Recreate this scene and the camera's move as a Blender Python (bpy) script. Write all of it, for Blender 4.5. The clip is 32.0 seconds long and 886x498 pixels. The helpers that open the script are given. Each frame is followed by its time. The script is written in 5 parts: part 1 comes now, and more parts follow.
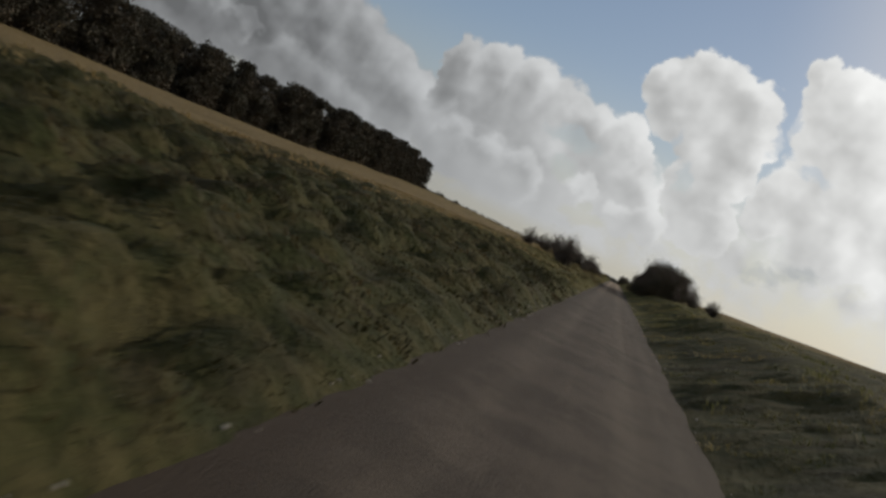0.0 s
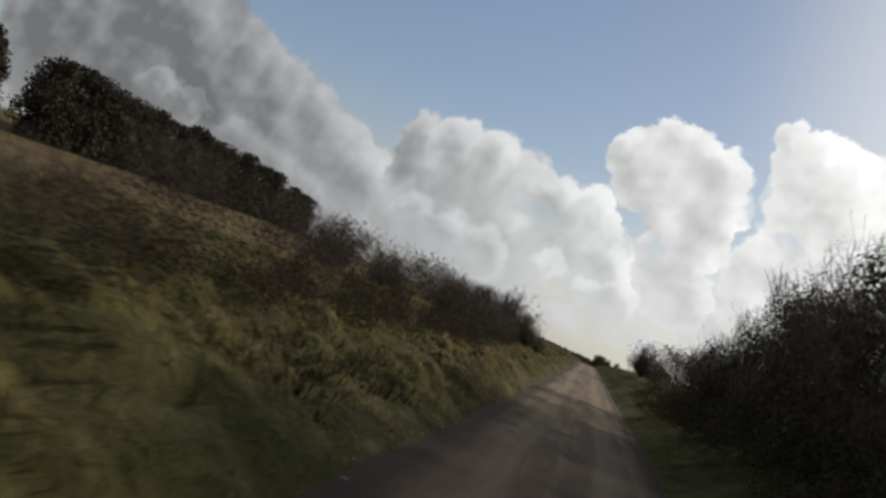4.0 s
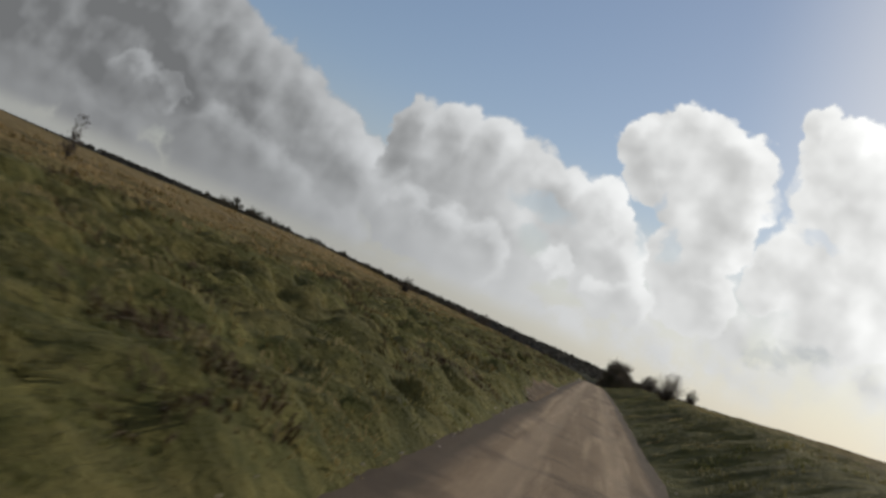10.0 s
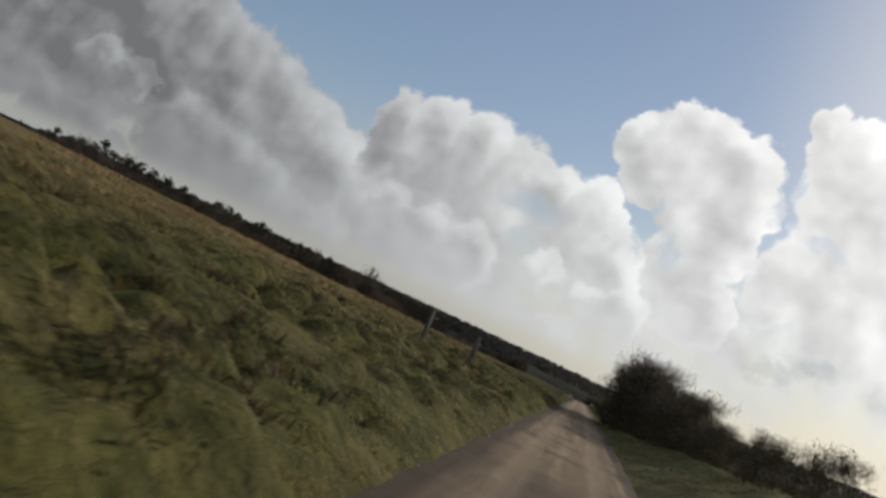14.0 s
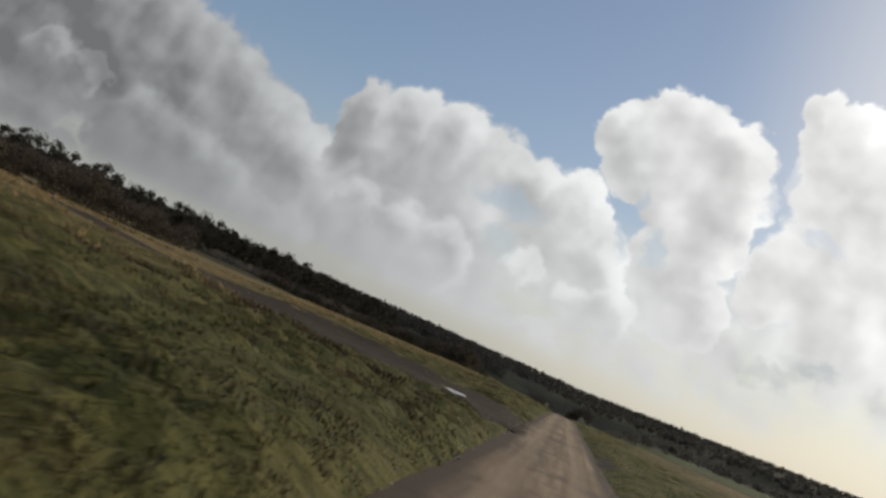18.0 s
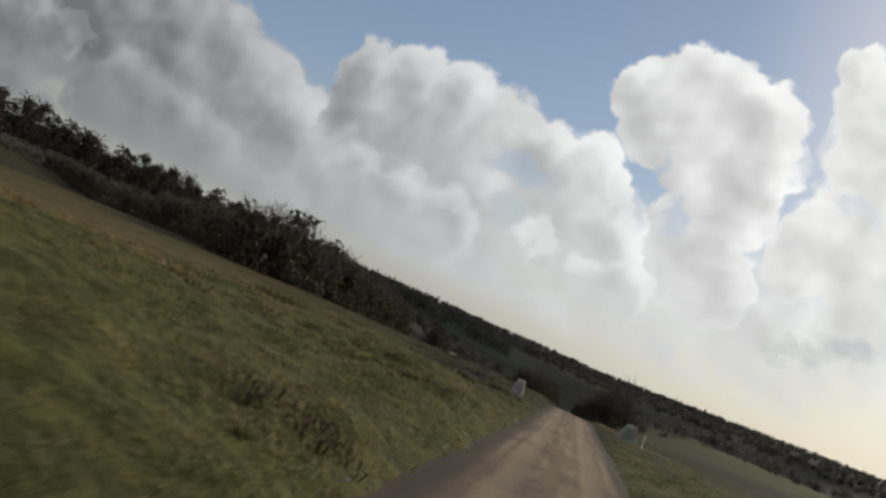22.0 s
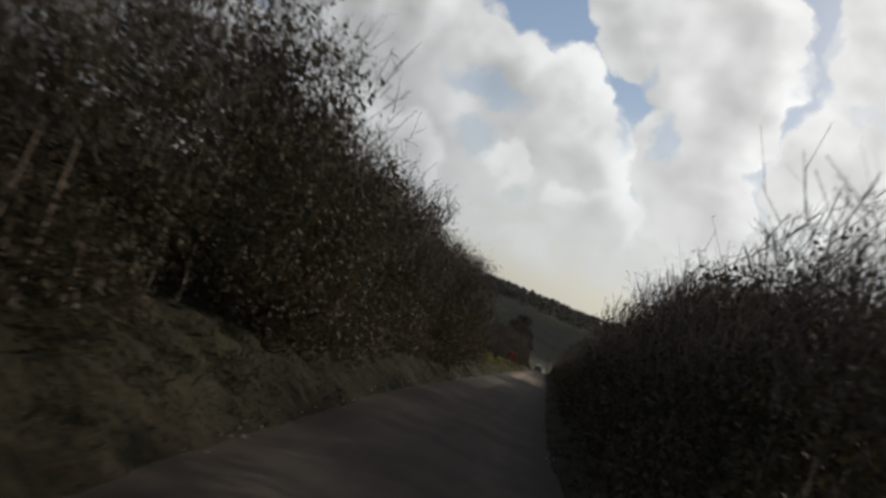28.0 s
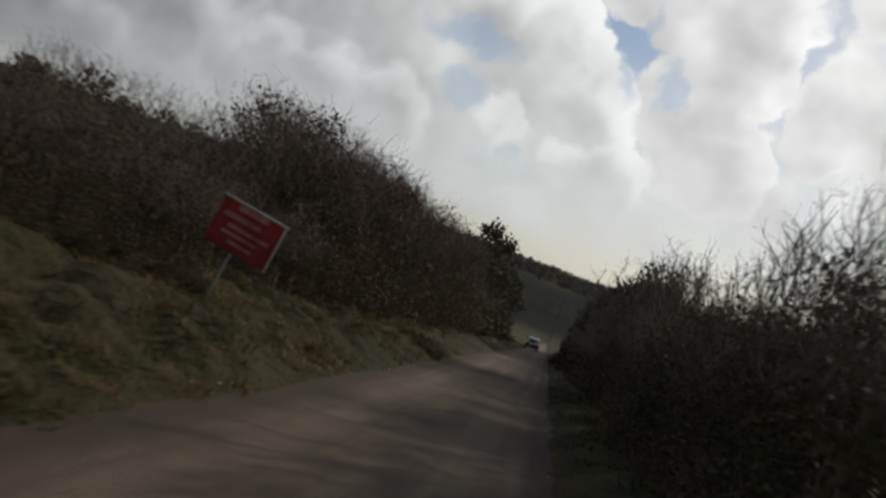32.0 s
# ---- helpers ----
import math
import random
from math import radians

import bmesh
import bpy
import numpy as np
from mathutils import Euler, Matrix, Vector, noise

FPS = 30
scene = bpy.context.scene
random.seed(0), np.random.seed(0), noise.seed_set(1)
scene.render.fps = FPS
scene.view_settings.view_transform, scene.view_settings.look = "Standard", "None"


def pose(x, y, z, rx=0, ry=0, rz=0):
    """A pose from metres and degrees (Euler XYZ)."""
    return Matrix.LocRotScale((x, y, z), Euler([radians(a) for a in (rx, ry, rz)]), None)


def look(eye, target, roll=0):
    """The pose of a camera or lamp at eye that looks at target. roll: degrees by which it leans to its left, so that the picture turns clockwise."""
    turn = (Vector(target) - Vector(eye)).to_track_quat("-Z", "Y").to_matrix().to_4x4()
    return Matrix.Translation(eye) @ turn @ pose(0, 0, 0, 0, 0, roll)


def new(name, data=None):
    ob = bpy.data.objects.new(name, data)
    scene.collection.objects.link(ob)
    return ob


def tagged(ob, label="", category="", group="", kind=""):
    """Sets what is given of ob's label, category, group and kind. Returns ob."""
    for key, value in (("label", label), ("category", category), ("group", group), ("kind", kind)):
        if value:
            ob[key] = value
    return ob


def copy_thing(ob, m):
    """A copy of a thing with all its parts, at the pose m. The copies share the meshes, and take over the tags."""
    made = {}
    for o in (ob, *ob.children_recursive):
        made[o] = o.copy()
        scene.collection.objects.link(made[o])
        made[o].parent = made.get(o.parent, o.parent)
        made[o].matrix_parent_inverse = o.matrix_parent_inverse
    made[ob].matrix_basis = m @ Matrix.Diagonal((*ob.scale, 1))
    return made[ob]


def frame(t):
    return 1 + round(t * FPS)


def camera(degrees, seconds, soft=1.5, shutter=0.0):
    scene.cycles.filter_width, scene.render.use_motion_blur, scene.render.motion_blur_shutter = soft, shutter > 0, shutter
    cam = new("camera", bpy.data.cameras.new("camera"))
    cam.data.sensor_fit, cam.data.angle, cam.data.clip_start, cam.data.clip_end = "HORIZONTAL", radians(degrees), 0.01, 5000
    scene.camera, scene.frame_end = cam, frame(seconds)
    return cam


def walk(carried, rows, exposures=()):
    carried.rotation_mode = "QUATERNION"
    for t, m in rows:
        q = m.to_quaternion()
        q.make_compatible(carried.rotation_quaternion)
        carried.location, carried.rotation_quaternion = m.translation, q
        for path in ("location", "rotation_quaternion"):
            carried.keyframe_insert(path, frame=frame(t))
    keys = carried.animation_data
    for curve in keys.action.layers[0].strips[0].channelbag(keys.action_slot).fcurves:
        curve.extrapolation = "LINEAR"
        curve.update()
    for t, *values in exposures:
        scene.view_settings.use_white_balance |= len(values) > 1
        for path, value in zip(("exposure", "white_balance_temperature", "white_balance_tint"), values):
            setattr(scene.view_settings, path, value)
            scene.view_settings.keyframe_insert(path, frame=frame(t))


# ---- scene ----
cam = camera(53.1, 32.0, 2.8, 0.12)
PATH = [
    (0.0, pose(0.00, 0.00, 1.600, 86.66, -24.96, 12.18)),
    (0.5, pose(0.00, 14.00, 1.600, 88.81, -23.10, 11.38)),
    (1.0, pose(0.00, 28.00, 1.600, 90.84, -20.00, 9.92)),
    (1.5, pose(0.00, 42.00, 1.600, 92.67, -18.98, 8.63)),
    (2.0, pose(0.00, 56.00, 1.600, 89.72, -23.50, 15.76)),
    (2.5, pose(0.00, 70.00, 1.600, 87.40, -25.98, 17.07)),
    (3.0, pose(0.00, 84.00, 1.600, 89.74, -25.00, 14.06)),
    (3.5, pose(0.00, 98.00, 1.600, 92.82, -24.47, 10.96)),
    (5.5, pose(0.00, 154.00, 1.600, 92.36, -19.00, 10.21)),
    (6.0, pose(0.00, 168.00, 1.600, 93.69, -21.50, 11.02)),
    (6.5, pose(0.00, 182.00, 1.600, 95.24, -23.90, 9.25)),
    (7.0, pose(0.00, 196.00, 1.600, 93.67, -25.60, 9.02)),
    (7.5, pose(0.00, 210.00, 1.600, 93.37, -24.96, 10.33)),
    (8.0, pose(0.00, 224.00, 1.600, 93.36, -24.56, 10.49)),
    (8.5, pose(0.00, 238.00, 1.600, 92.92, -23.77, 9.29)),
    (9.0, pose(0.00, 252.00, 1.600, 95.60, -24.20, 8.88)),
    (9.5, pose(0.00, 266.00, 1.598, 95.68, -23.49, 9.11)),
    (10.0, pose(0.00, 280.00, 1.577, 93.18, -23.24, 10.76)),
    (10.5, pose(0.00, 294.00, 1.533, 91.00, -21.45, 11.38)),
    (11.0, pose(0.00, 308.00, 1.467, 89.92, -21.34, 11.20)),
    (11.5, pose(0.00, 322.00, 1.377, 92.85, -21.59, 10.44)),
    (12.0, pose(0.00, 336.00, 1.266, 94.08, -21.25, 10.24)),
    (12.5, pose(0.00, 350.00, 1.131, 95.72, -21.79, 8.57)),
    (13.0, pose(0.00, 364.00, 0.974, 95.00, -21.80, 8.82)),
    (13.5, pose(0.00, 378.00, 0.794, 93.51, -24.19, 10.87)),
    (14.0, pose(0.00, 392.00, 0.591, 94.06, -24.27, 10.18)),
    (14.5, pose(0.00, 406.00, 0.366, 94.51, -23.63, 10.41)),
    (16.5, pose(0.00, 462.00, -0.754, 94.55, -23.67, 10.35)),
    (17.0, pose(0.00, 476.00, -1.062, 94.58, -21.79, 9.46)),
    (17.5, pose(0.00, 490.00, -1.370, 96.64, -23.51, 8.75)),
    (18.0, pose(0.00, 504.00, -1.678, 95.19, -23.37, 8.97)),
    (18.5, pose(0.00, 518.00, -1.986, 94.00, -24.11, 9.37)),
    (19.0, pose(0.00, 532.00, -2.294, 94.10, -24.12, 8.13)),
    (19.5, pose(0.00, 546.00, -2.602, 93.30, -22.27, 7.69)),
    (20.0, pose(0.00, 560.00, -2.910, 93.76, -24.11, 9.69)),
    (20.5, pose(0.00, 574.00, -3.218, 91.65, -23.03, 11.31)),
    (21.0, pose(0.00, 588.00, -3.526, 93.87, -23.11, 9.71)),
    (21.5, pose(0.00, 602.00, -3.834, 91.94, -22.22, 11.49)),
    (22.0, pose(0.00, 616.00, -4.210, 93.62, -23.21, 9.91)),
    (22.5, pose(0.00, 630.00, -4.675, 95.65, -24.42, 9.97)),
    (23.0, pose(0.00, 644.00, -5.140, 94.40, -23.10, 9.27)),
    (23.5, pose(0.00, 658.00, -5.606, 94.80, -23.26, 10.49)),
    (24.0, pose(0.00, 672.00, -6.071, 95.13, -23.87, 9.05)),
    (24.5, pose(0.00, 686.00, -6.537, 94.35, -24.88, 9.71)),
    (26.5, pose(0.00, 742.00, -9.448, 94.05, -23.12, 8.90)),
    (27.0, pose(0.00, 756.00, -10.196, 91.59, -17.11, 8.00)),
    (27.5, pose(0.00, 770.00, -11.051, 91.88, -18.63, 6.74)),
    (28.0, pose(0.00, 784.00, -11.949, 91.05, -21.40, 8.50)),
    (28.5, pose(0.00, 798.00, -12.847, 93.09, -21.28, 7.81)),
    (29.0, pose(0.00, 812.00, -13.745, 93.96, -21.85, 7.61)),
    (29.5, pose(0.00, 826.00, -14.643, 93.81, -22.56, 7.59)),
    (30.0, pose(0.00, 840.00, -15.541, 91.60, -22.07, 9.47)),
    (30.5, pose(0.00, 854.00, -16.439, 92.27, -21.47, 8.87)),
    (31.0, pose(0.00, 868.00, -17.337, 92.42, -21.28, 8.55)),
    (31.5, pose(0.00, 882.00, -18.235, 90.11, -20.99, 9.32)),
    (32.0, pose(0.00, 896.00, -19.133, 89.56, -20.00, 8.44)),
]
EXPOSURES = [(0.0, -0.25), (1.8, 0.0), (30.4, 0.0), (31.0, 0.12), (31.6, 0.08), (32.0, 0.0)]
walk(cam, PATH, EXPOSURES)

# ---------------------------------------------------------------- sky, sun
SUN_AZ, SUN_EL = radians(38.0), radians(24.0)      # right of the road's heading (+y), above the horizon
SUN_WAY = Vector((math.sin(SUN_AZ) * math.cos(SUN_EL), math.cos(SUN_AZ) * math.cos(SUN_EL), math.sin(SUN_EL)))


class Nodes:
    """Short hand for shader arithmetic."""

    def __init__(self, tree):
        self.tree = tree
        tree.nodes.clear()

    def add(self, kind, **attrs):
        n = self.tree.nodes.new(kind)
        for key, value in attrs.items():
            setattr(n, key, value)
        return n

    def put(self, socket, value):
        if isinstance(value, bpy.types.NodeSocket):
            self.tree.links.new(value, socket)
        elif isinstance(value, (tuple, list, Vector)) and socket.type == "RGBA":
            socket.default_value = (*value[:3], 1)
        else:
            socket.default_value = value

    def math(self, op, a, b=0.0, c=0.0, clamp=False):
        n = self.add("ShaderNodeMath", operation=op, use_clamp=clamp)
        for s, v in zip(n.inputs, (a, b, c)):
            self.put(s, v)
        return n.outputs[0]

    def vec(self, op, a, b=(0, 0, 0), scale=None):
        n = self.add("ShaderNodeVectorMath", operation=op)
        self.put(n.inputs[0], a)
        self.put(n.inputs[1], b)
        if scale is not None:
            self.put(n.inputs[3], scale)
        return n.outputs["Value"] if op in ("DOT_PRODUCT", "LENGTH", "DISTANCE") else n.outputs[0]

    def step(self, x, lo, hi, a=0.0, b=1.0):
        n = self.add("ShaderNodeMapRange", interpolation_type="SMOOTHSTEP")
        for s, v in zip(n.inputs, (x, lo, hi, a, b)):
            self.put(s, v)
        return n.outputs[0]

    def mix(self, f, a, b):
        n = self.add("ShaderNodeMix", data_type="RGBA")
        self.put(n.inputs[0], f)
        self.put(n.inputs[6], a)
        self.put(n.inputs[7], b)
        return n.outputs[2]

    def noise(self, p, scale, detail=4.0, rough=0.55, colour=False):
        n = self.add("ShaderNodeTexNoise")
        self.put(n.inputs["Vector"], p)
        n.inputs["Scale"].default_value, n.inputs["Detail"].default_value, n.inputs["Roughness"].default_value = scale, detail, rough
        return n.outputs[1 if colour else 0]


# Cumulus heaps: centre across and up, half width, half height; in tenths of the distance ahead.
FAR_BANK = [(-9.8, 1.7, 1.5, 1.7), (-8.2, 1.9, 1.6, 1.7), (-6.9, 1.75, 1.0, 1.25), (-6.1, 1.65, 0.8, 1.05), (-5.4, 1.45, 0.7, 0.95), (-4.75, 1.25, 0.6, 0.85), (-4.2, 1.05, 0.6, 0.82)]
MID_BANK = [(-3.55, 1.95, 0.45, 0.7), (-3.0, 1.95, 0.5, 0.78), (-2.4, 1.85, 0.55, 0.8), (-1.8, 1.75, 0.55, 0.85), (-1.2, 1.65, 0.5, 0.82), (-0.7, 1.75, 0.42, 0.75), (-2.2, 1.0, 1.9, 0.9), (-0.3, 1.3, 0.5, 0.6)]
LEFT_RIDGE = [(-6.4, 0.62, 0.7, 0.78), (-5.7, 0.42, 0.7, 0.78), (-5.0, 0.22, 0.7, 0.78), (-4.3, 0.02, 0.6, 0.74), (-3.7, -0.08, 0.5, 0.64)]
LEFT_PUFFS = [(-8.6, 0.2, 0.6, 0.74), (-7.9, 0.2, 0.55, 0.74), (-7.3, -0.05, 0.5, 0.66), (-7.9, 1.2, 0.5, 0.5), (-7.35, 1.2, 0.35, 0.38)]
LOW_PUFFS = [(-3.2, 0.72, 0.5, 0.6), (-2.6, 0.76, 0.5, 0.6), (-2.05, 0.74, 0.45, 0.54), (-1.1, 0.98, 0.28, 0.28), (-0.35, 0.82, 0.4, 0.32), (0.1, 0.92, 0.36, 0.4)]
TOWER = [(-0.5, 3.05, 0.44, 0.47), (-0.12, 3.22, 0.4, 0.53), (0.28, 3.22, 0.5, 0.55), (0.75, 3.15, 0.48, 0.52), (0.92, 2.75, 0.5, 0.56), (-0.3, 2.68, 0.42, 0.42), (0.3, 2.6, 0.62, 0.6), (0.75, 2.2, 0.58, 0.6), (0.5, 1.7, 0.55, 0.55), (0.8, 1.3, 0.6, 0.6)]
RIGHT_BANK = [(1.5, 3.9, 0.32, 0.44), (1.95, 3.82, 0.45, 0.52), (2.5, 3.7, 0.55, 0.55), (1.78, 3.2, 0.44, 0.62), (2.4, 3.0, 0.7, 0.8), (2.0, 2.4, 0.6, 0.6), (3.2, 3.2, 0.9, 1.3), (2.6, 1.9, 0.9, 0.8), (1.6, 1.9, 0.42, 0.5), (4.2, 3.0, 1.5, 2.2)]
LOW_SHEET = [(0.3, 0.95, 2.6, 1.0), (2.8, 1.6, 1.8, 1.0), (-2.0, 0.35, 4.0, 1.0), (4.8, 2.6, 2.2, 2.8)]
WISPS = [(1.85, 0.9, 0.42, 0.16), (2.35, 1.16, 0.46, 0.24), (2.1, 1.0, 0.3, 0.14)]
HOLES = [(-1.5, 1.68, 0.5, 0.17), (-0.85, 0.66, 0.4, 0.14), (-0.12, 2.0, 0.13, 0.5), (1.36, 3.0, 0.13, 0.6), (0.25, 1.75, 0.12, 0.3), (-1.4, 1.2, 0.22, 0.2), (-3.2, 0.3, 0.5, 0.1), (1.95, 2.65, 0.3, 0.12)]

def heap(n, where, cells, k):
    """Signed closeness to a heap of rounded cells: above 0 inside."""
    total = None
    for cu, cv, ru, rv in cells:
        q = n.vec("MULTIPLY", n.vec("SUBTRACT", where, (cu, cv, 0)), (1 / ru, 1 / rv, 0))
        d = n.math("SUBTRACT", 1.0, n.vec("LENGTH", q))
        total = d if total is None else n.math("SMOOTH_MAX", total, d, k)
    return total


def make_world():
    """Clear sky with a pale haze low over the land, and broken cumulus to the sides, overhead and behind."""
    w = bpy.data.worlds.new("sky_world")
    scene.world = w
    w.use_nodes = True
    n = Nodes(w.node_tree)
    way = n.add("ShaderNodeTexCoord").outputs["Generated"]
    sky = n.add("ShaderNodeTexSky", sky_type="NISHITA", sun_disc=False, sun_elevation=SUN_EL, sun_rotation=SUN_AZ)
    sep = n.add("ShaderNodeSeparateXYZ")
    n.put(sep.inputs[0], way)
    ahead = n.math("MAXIMUM", sep.outputs[1], 0.08)
    u = n.math("MULTIPLY", n.math("DIVIDE", sep.outputs[0], ahead), 10.0)
    up = n.math("MULTIPLY", sep.outputs[2], 10.0)
    near_sun = n.vec("DOT_PRODUCT", way, tuple(SUN_WAY))
    body = n.math("MULTIPLY_ADD", n.math("SUBTRACT", n.noise(way, 3.2, 7.0, 0.6), 0.45), 3.0, 0.0)
    side = n.math("MAXIMUM", n.step(u, 3.6, 6.0), n.step(n.math("MULTIPLY", u, -1.0), 9.0, 12.0))
    cover = n.math("MULTIPLY", n.step(body, 0.0, 0.2), side)
    lum = n.step(near_sun, 0.25, 0.95, 4.2, 8.6)
    cloud = n.vec("SCALE", (0.98, 0.985, 1.0), scale=n.math("SUBTRACT", lum, n.math("MULTIPLY", n.step(body, 0.1, 0.9), 1.4)))
    colour = n.mix(cover, n.vec("SCALE", n.mix(0.25, sky.outputs[0], (2.4, 3.4, 5.6)), scale=0.87), cloud)
    colour = n.mix(n.math("MULTIPLY", n.step(near_sun, 0.82, 0.99), 0.7), colour, (9.2, 8.9, 8.5))
    haze = n.math("MULTIPLY", n.step(up, 2.2, -0.2), 0.8)
    colour = n.mix(haze, colour, n.mix(n.step(near_sun, 0.45, 0.92), (3.9, 4.0, 3.8), (7.0, 7.0, 6.1)))
    bg = n.add("ShaderNodeBackground")
    n.put(bg.inputs[0], colour)
    bg.inputs[1].default_value = 0.1
    n.put(n.add("ShaderNodeOutputWorld").inputs[0], bg.outputs[0])


make_world()
CLOUD_Y, CLOUD_UNIT = 2060.0, 149.0                  # the cumulus bank ahead stands this far up the road; metres to one cell unit


def cloud_material():
    """Backlit cumulus: bright rims, greyer hearts, brighter towards the sun, clear sky between."""
    m = bpy.data.materials.new("cumulus")
    m.use_nodes = True
    n = Nodes(m.node_tree)
    co = n.add("ShaderNodeTexCoord").outputs["Object"]
    sep = n.add("ShaderNodeSeparateXYZ")
    n.put(sep.inputs[0], co)
    flat = n.add("ShaderNodeCombineXYZ")
    n.put(flat.inputs[0], n.math("DIVIDE", sep.outputs[0], CLOUD_UNIT))
    n.put(flat.inputs[1], n.math("DIVIDE", sep.outputs[2], CLOUD_UNIT))
    p0 = flat.outputs[0]
    u, v = n.math("DIVIDE", sep.outputs[0], CLOUD_UNIT), n.math("DIVIDE", sep.outputs[2], CLOUD_UNIT)
    big = n.vec("SUBTRACT", n.noise(p0, 1.3, 2.0, 0.5, True), (0.5, 0.5, 0.5))
    fine = n.vec("SUBTRACT", n.noise(p0, 3.6, 4.0, 0.52, True), (0.5, 0.5, 0.5))
    p = n.vec("ADD", p0, n.vec("ADD", n.vec("SCALE", big, scale=0.45), n.vec("SCALE", fine, scale=0.36)))
    soft = n.vec("ADD", p0, n.vec("ADD", n.vec("SCALE", big, scale=0.3), n.vec("SCALE", fine, scale=0.5)))
    way = n.vec("NORMALIZE", n.vec("ADD", co, (0, CLOUD_Y - 476.0, 0)))
    near_sun = n.vec("DOT_PRODUCT", way, tuple(SUN_WAY))
    low, wisp = heap(n, soft, LOW_SHEET, 0.3), heap(n, soft, WISPS, 0.1)
    cover = n.math("MULTIPLY", n.step(low, -0.1, 0.45), n.step(n.noise(p0, 1.6, 5.0, 0.6), 0.36, 0.6, 0.4, 1.0))
    bright = n.step(near_sun, 0.25, 0.88, 0.35, 0.94)
    grey = n.step(near_sun, 0.3, 0.92, 0.5, 0.2)
    lum = n.math("MULTIPLY", bright, 0.9)
    # heaps from the farthest to the nearest: each has a lit rim and a greyer heart that hides the one behind
    for cells, k, deep in ((FAR_BANK, 0.22, 0.75), (RIGHT_BANK, 0.16, 0.5), (MID_BANK, 0.18, 0.5), (TOWER, 0.16, 0.5), (LEFT_PUFFS, 0.16, 0.45), (LEFT_RIDGE, 0.2, 0.45), (LOW_PUFFS, 0.2, 0.4)):
        body, inner = heap(n, p, cells, k), heap(n, n.vec("ADD", p, (0.16, 0.2, 0)), cells, k)
        heart = n.math("MULTIPLY", n.step(inner, -0.1, deep), grey)
        face = n.math("MULTIPLY", bright, n.math("SUBTRACT", 1.1, heart))
        edge = n.step(body, -0.02, 0.14 if deep > 0.45 else 0.3)
        lum = n.math("ADD", n.math("MULTIPLY", lum, n.math("SUBTRACT", 1.0, edge)), n.math("MULTIPLY", face, edge))
        cover = n.math("MAXIMUM", cover, edge)
    cover = n.math("MULTIPLY", cover, n.step(heap(n, soft, HOLES, 0.1), -0.2, 0.6, 1.0, 0.42))
    relief = n.math("SUBTRACT", n.noise(p0, 1.25, 2.5, 0.5), n.noise(n.vec("ADD", p0, (0.22, 0.2, 0)), 1.25, 2.5, 0.5))
    lum = n.math("ADD", lum, n.math("MULTIPLY", relief, n.step(near_sun, 0.3, 0.85, 0.5, 0.8)))
    # towards the land the heaps pale into one another
    pale = n.step(v, 1.7, 0.2, 0.0, 0.8)
    lum = n.math("ADD", n.math("MULTIPLY", lum, n.math("SUBTRACT", 1.0, pale)), n.math("MULTIPLY", n.math("MULTIPLY", bright, 0.88), pale))
    lum = n.math("ADD", lum, n.math("MULTIPLY", n.step(near_sun, 0.84, 1.0), 0.4))
    tint = n.mix(n.step(near_sun, 0.4, 0.95), (0.945, 0.975, 1.0), (0.98, 0.985, 0.97))
    cloud = n.vec("SCALE", tint, scale=n.math("MULTIPLY", n.math("MAXIMUM", lum, 0.2), 0.86))
    veil = n.math("MULTIPLY", n.step(wisp, 0.0, 0.7), 0.62)
    cloud = n.mix(veil, cloud, (0.46, 0.49, 0.5))
    cover = n.math("MAXIMUM", cover, veil)
    # the bank thins out into the haze below and towards its ends
    fade = n.math("MULTIPLY", n.step(v, 0.05, 0.4), n.math("MULTIPLY", n.step(u, 4.6, 3.9), n.step(u, -13.5, -11.0)))
    em = n.add("ShaderNodeEmission")
    n.put(em.inputs[0], cloud)
    mx = n.add("ShaderNodeMixShader")
    n.put(mx.inputs[0], n.math("MULTIPLY", cover, fade))
    n.put(mx.inputs[1], n.add("ShaderNodeBsdfTransparent").outputs[0])
    n.put(mx.inputs[2], em.outputs[0])
    n.put(n.add("ShaderNodeOutputMaterial").inputs[0], mx.outputs[0])
    m.cycles.emission_sampling = "NONE"
    return m


sun = new("sun", bpy.data.lights.new("sun", "SUN"))
sun.data.energy, sun.data.angle, sun.data.color = 3.3, radians(0.8), (1.0, 0.9, 0.74)
sun.matrix_world = look(Vector((0, 300, 200)), Vector((0, 300, 200)) - SUN_WAY)


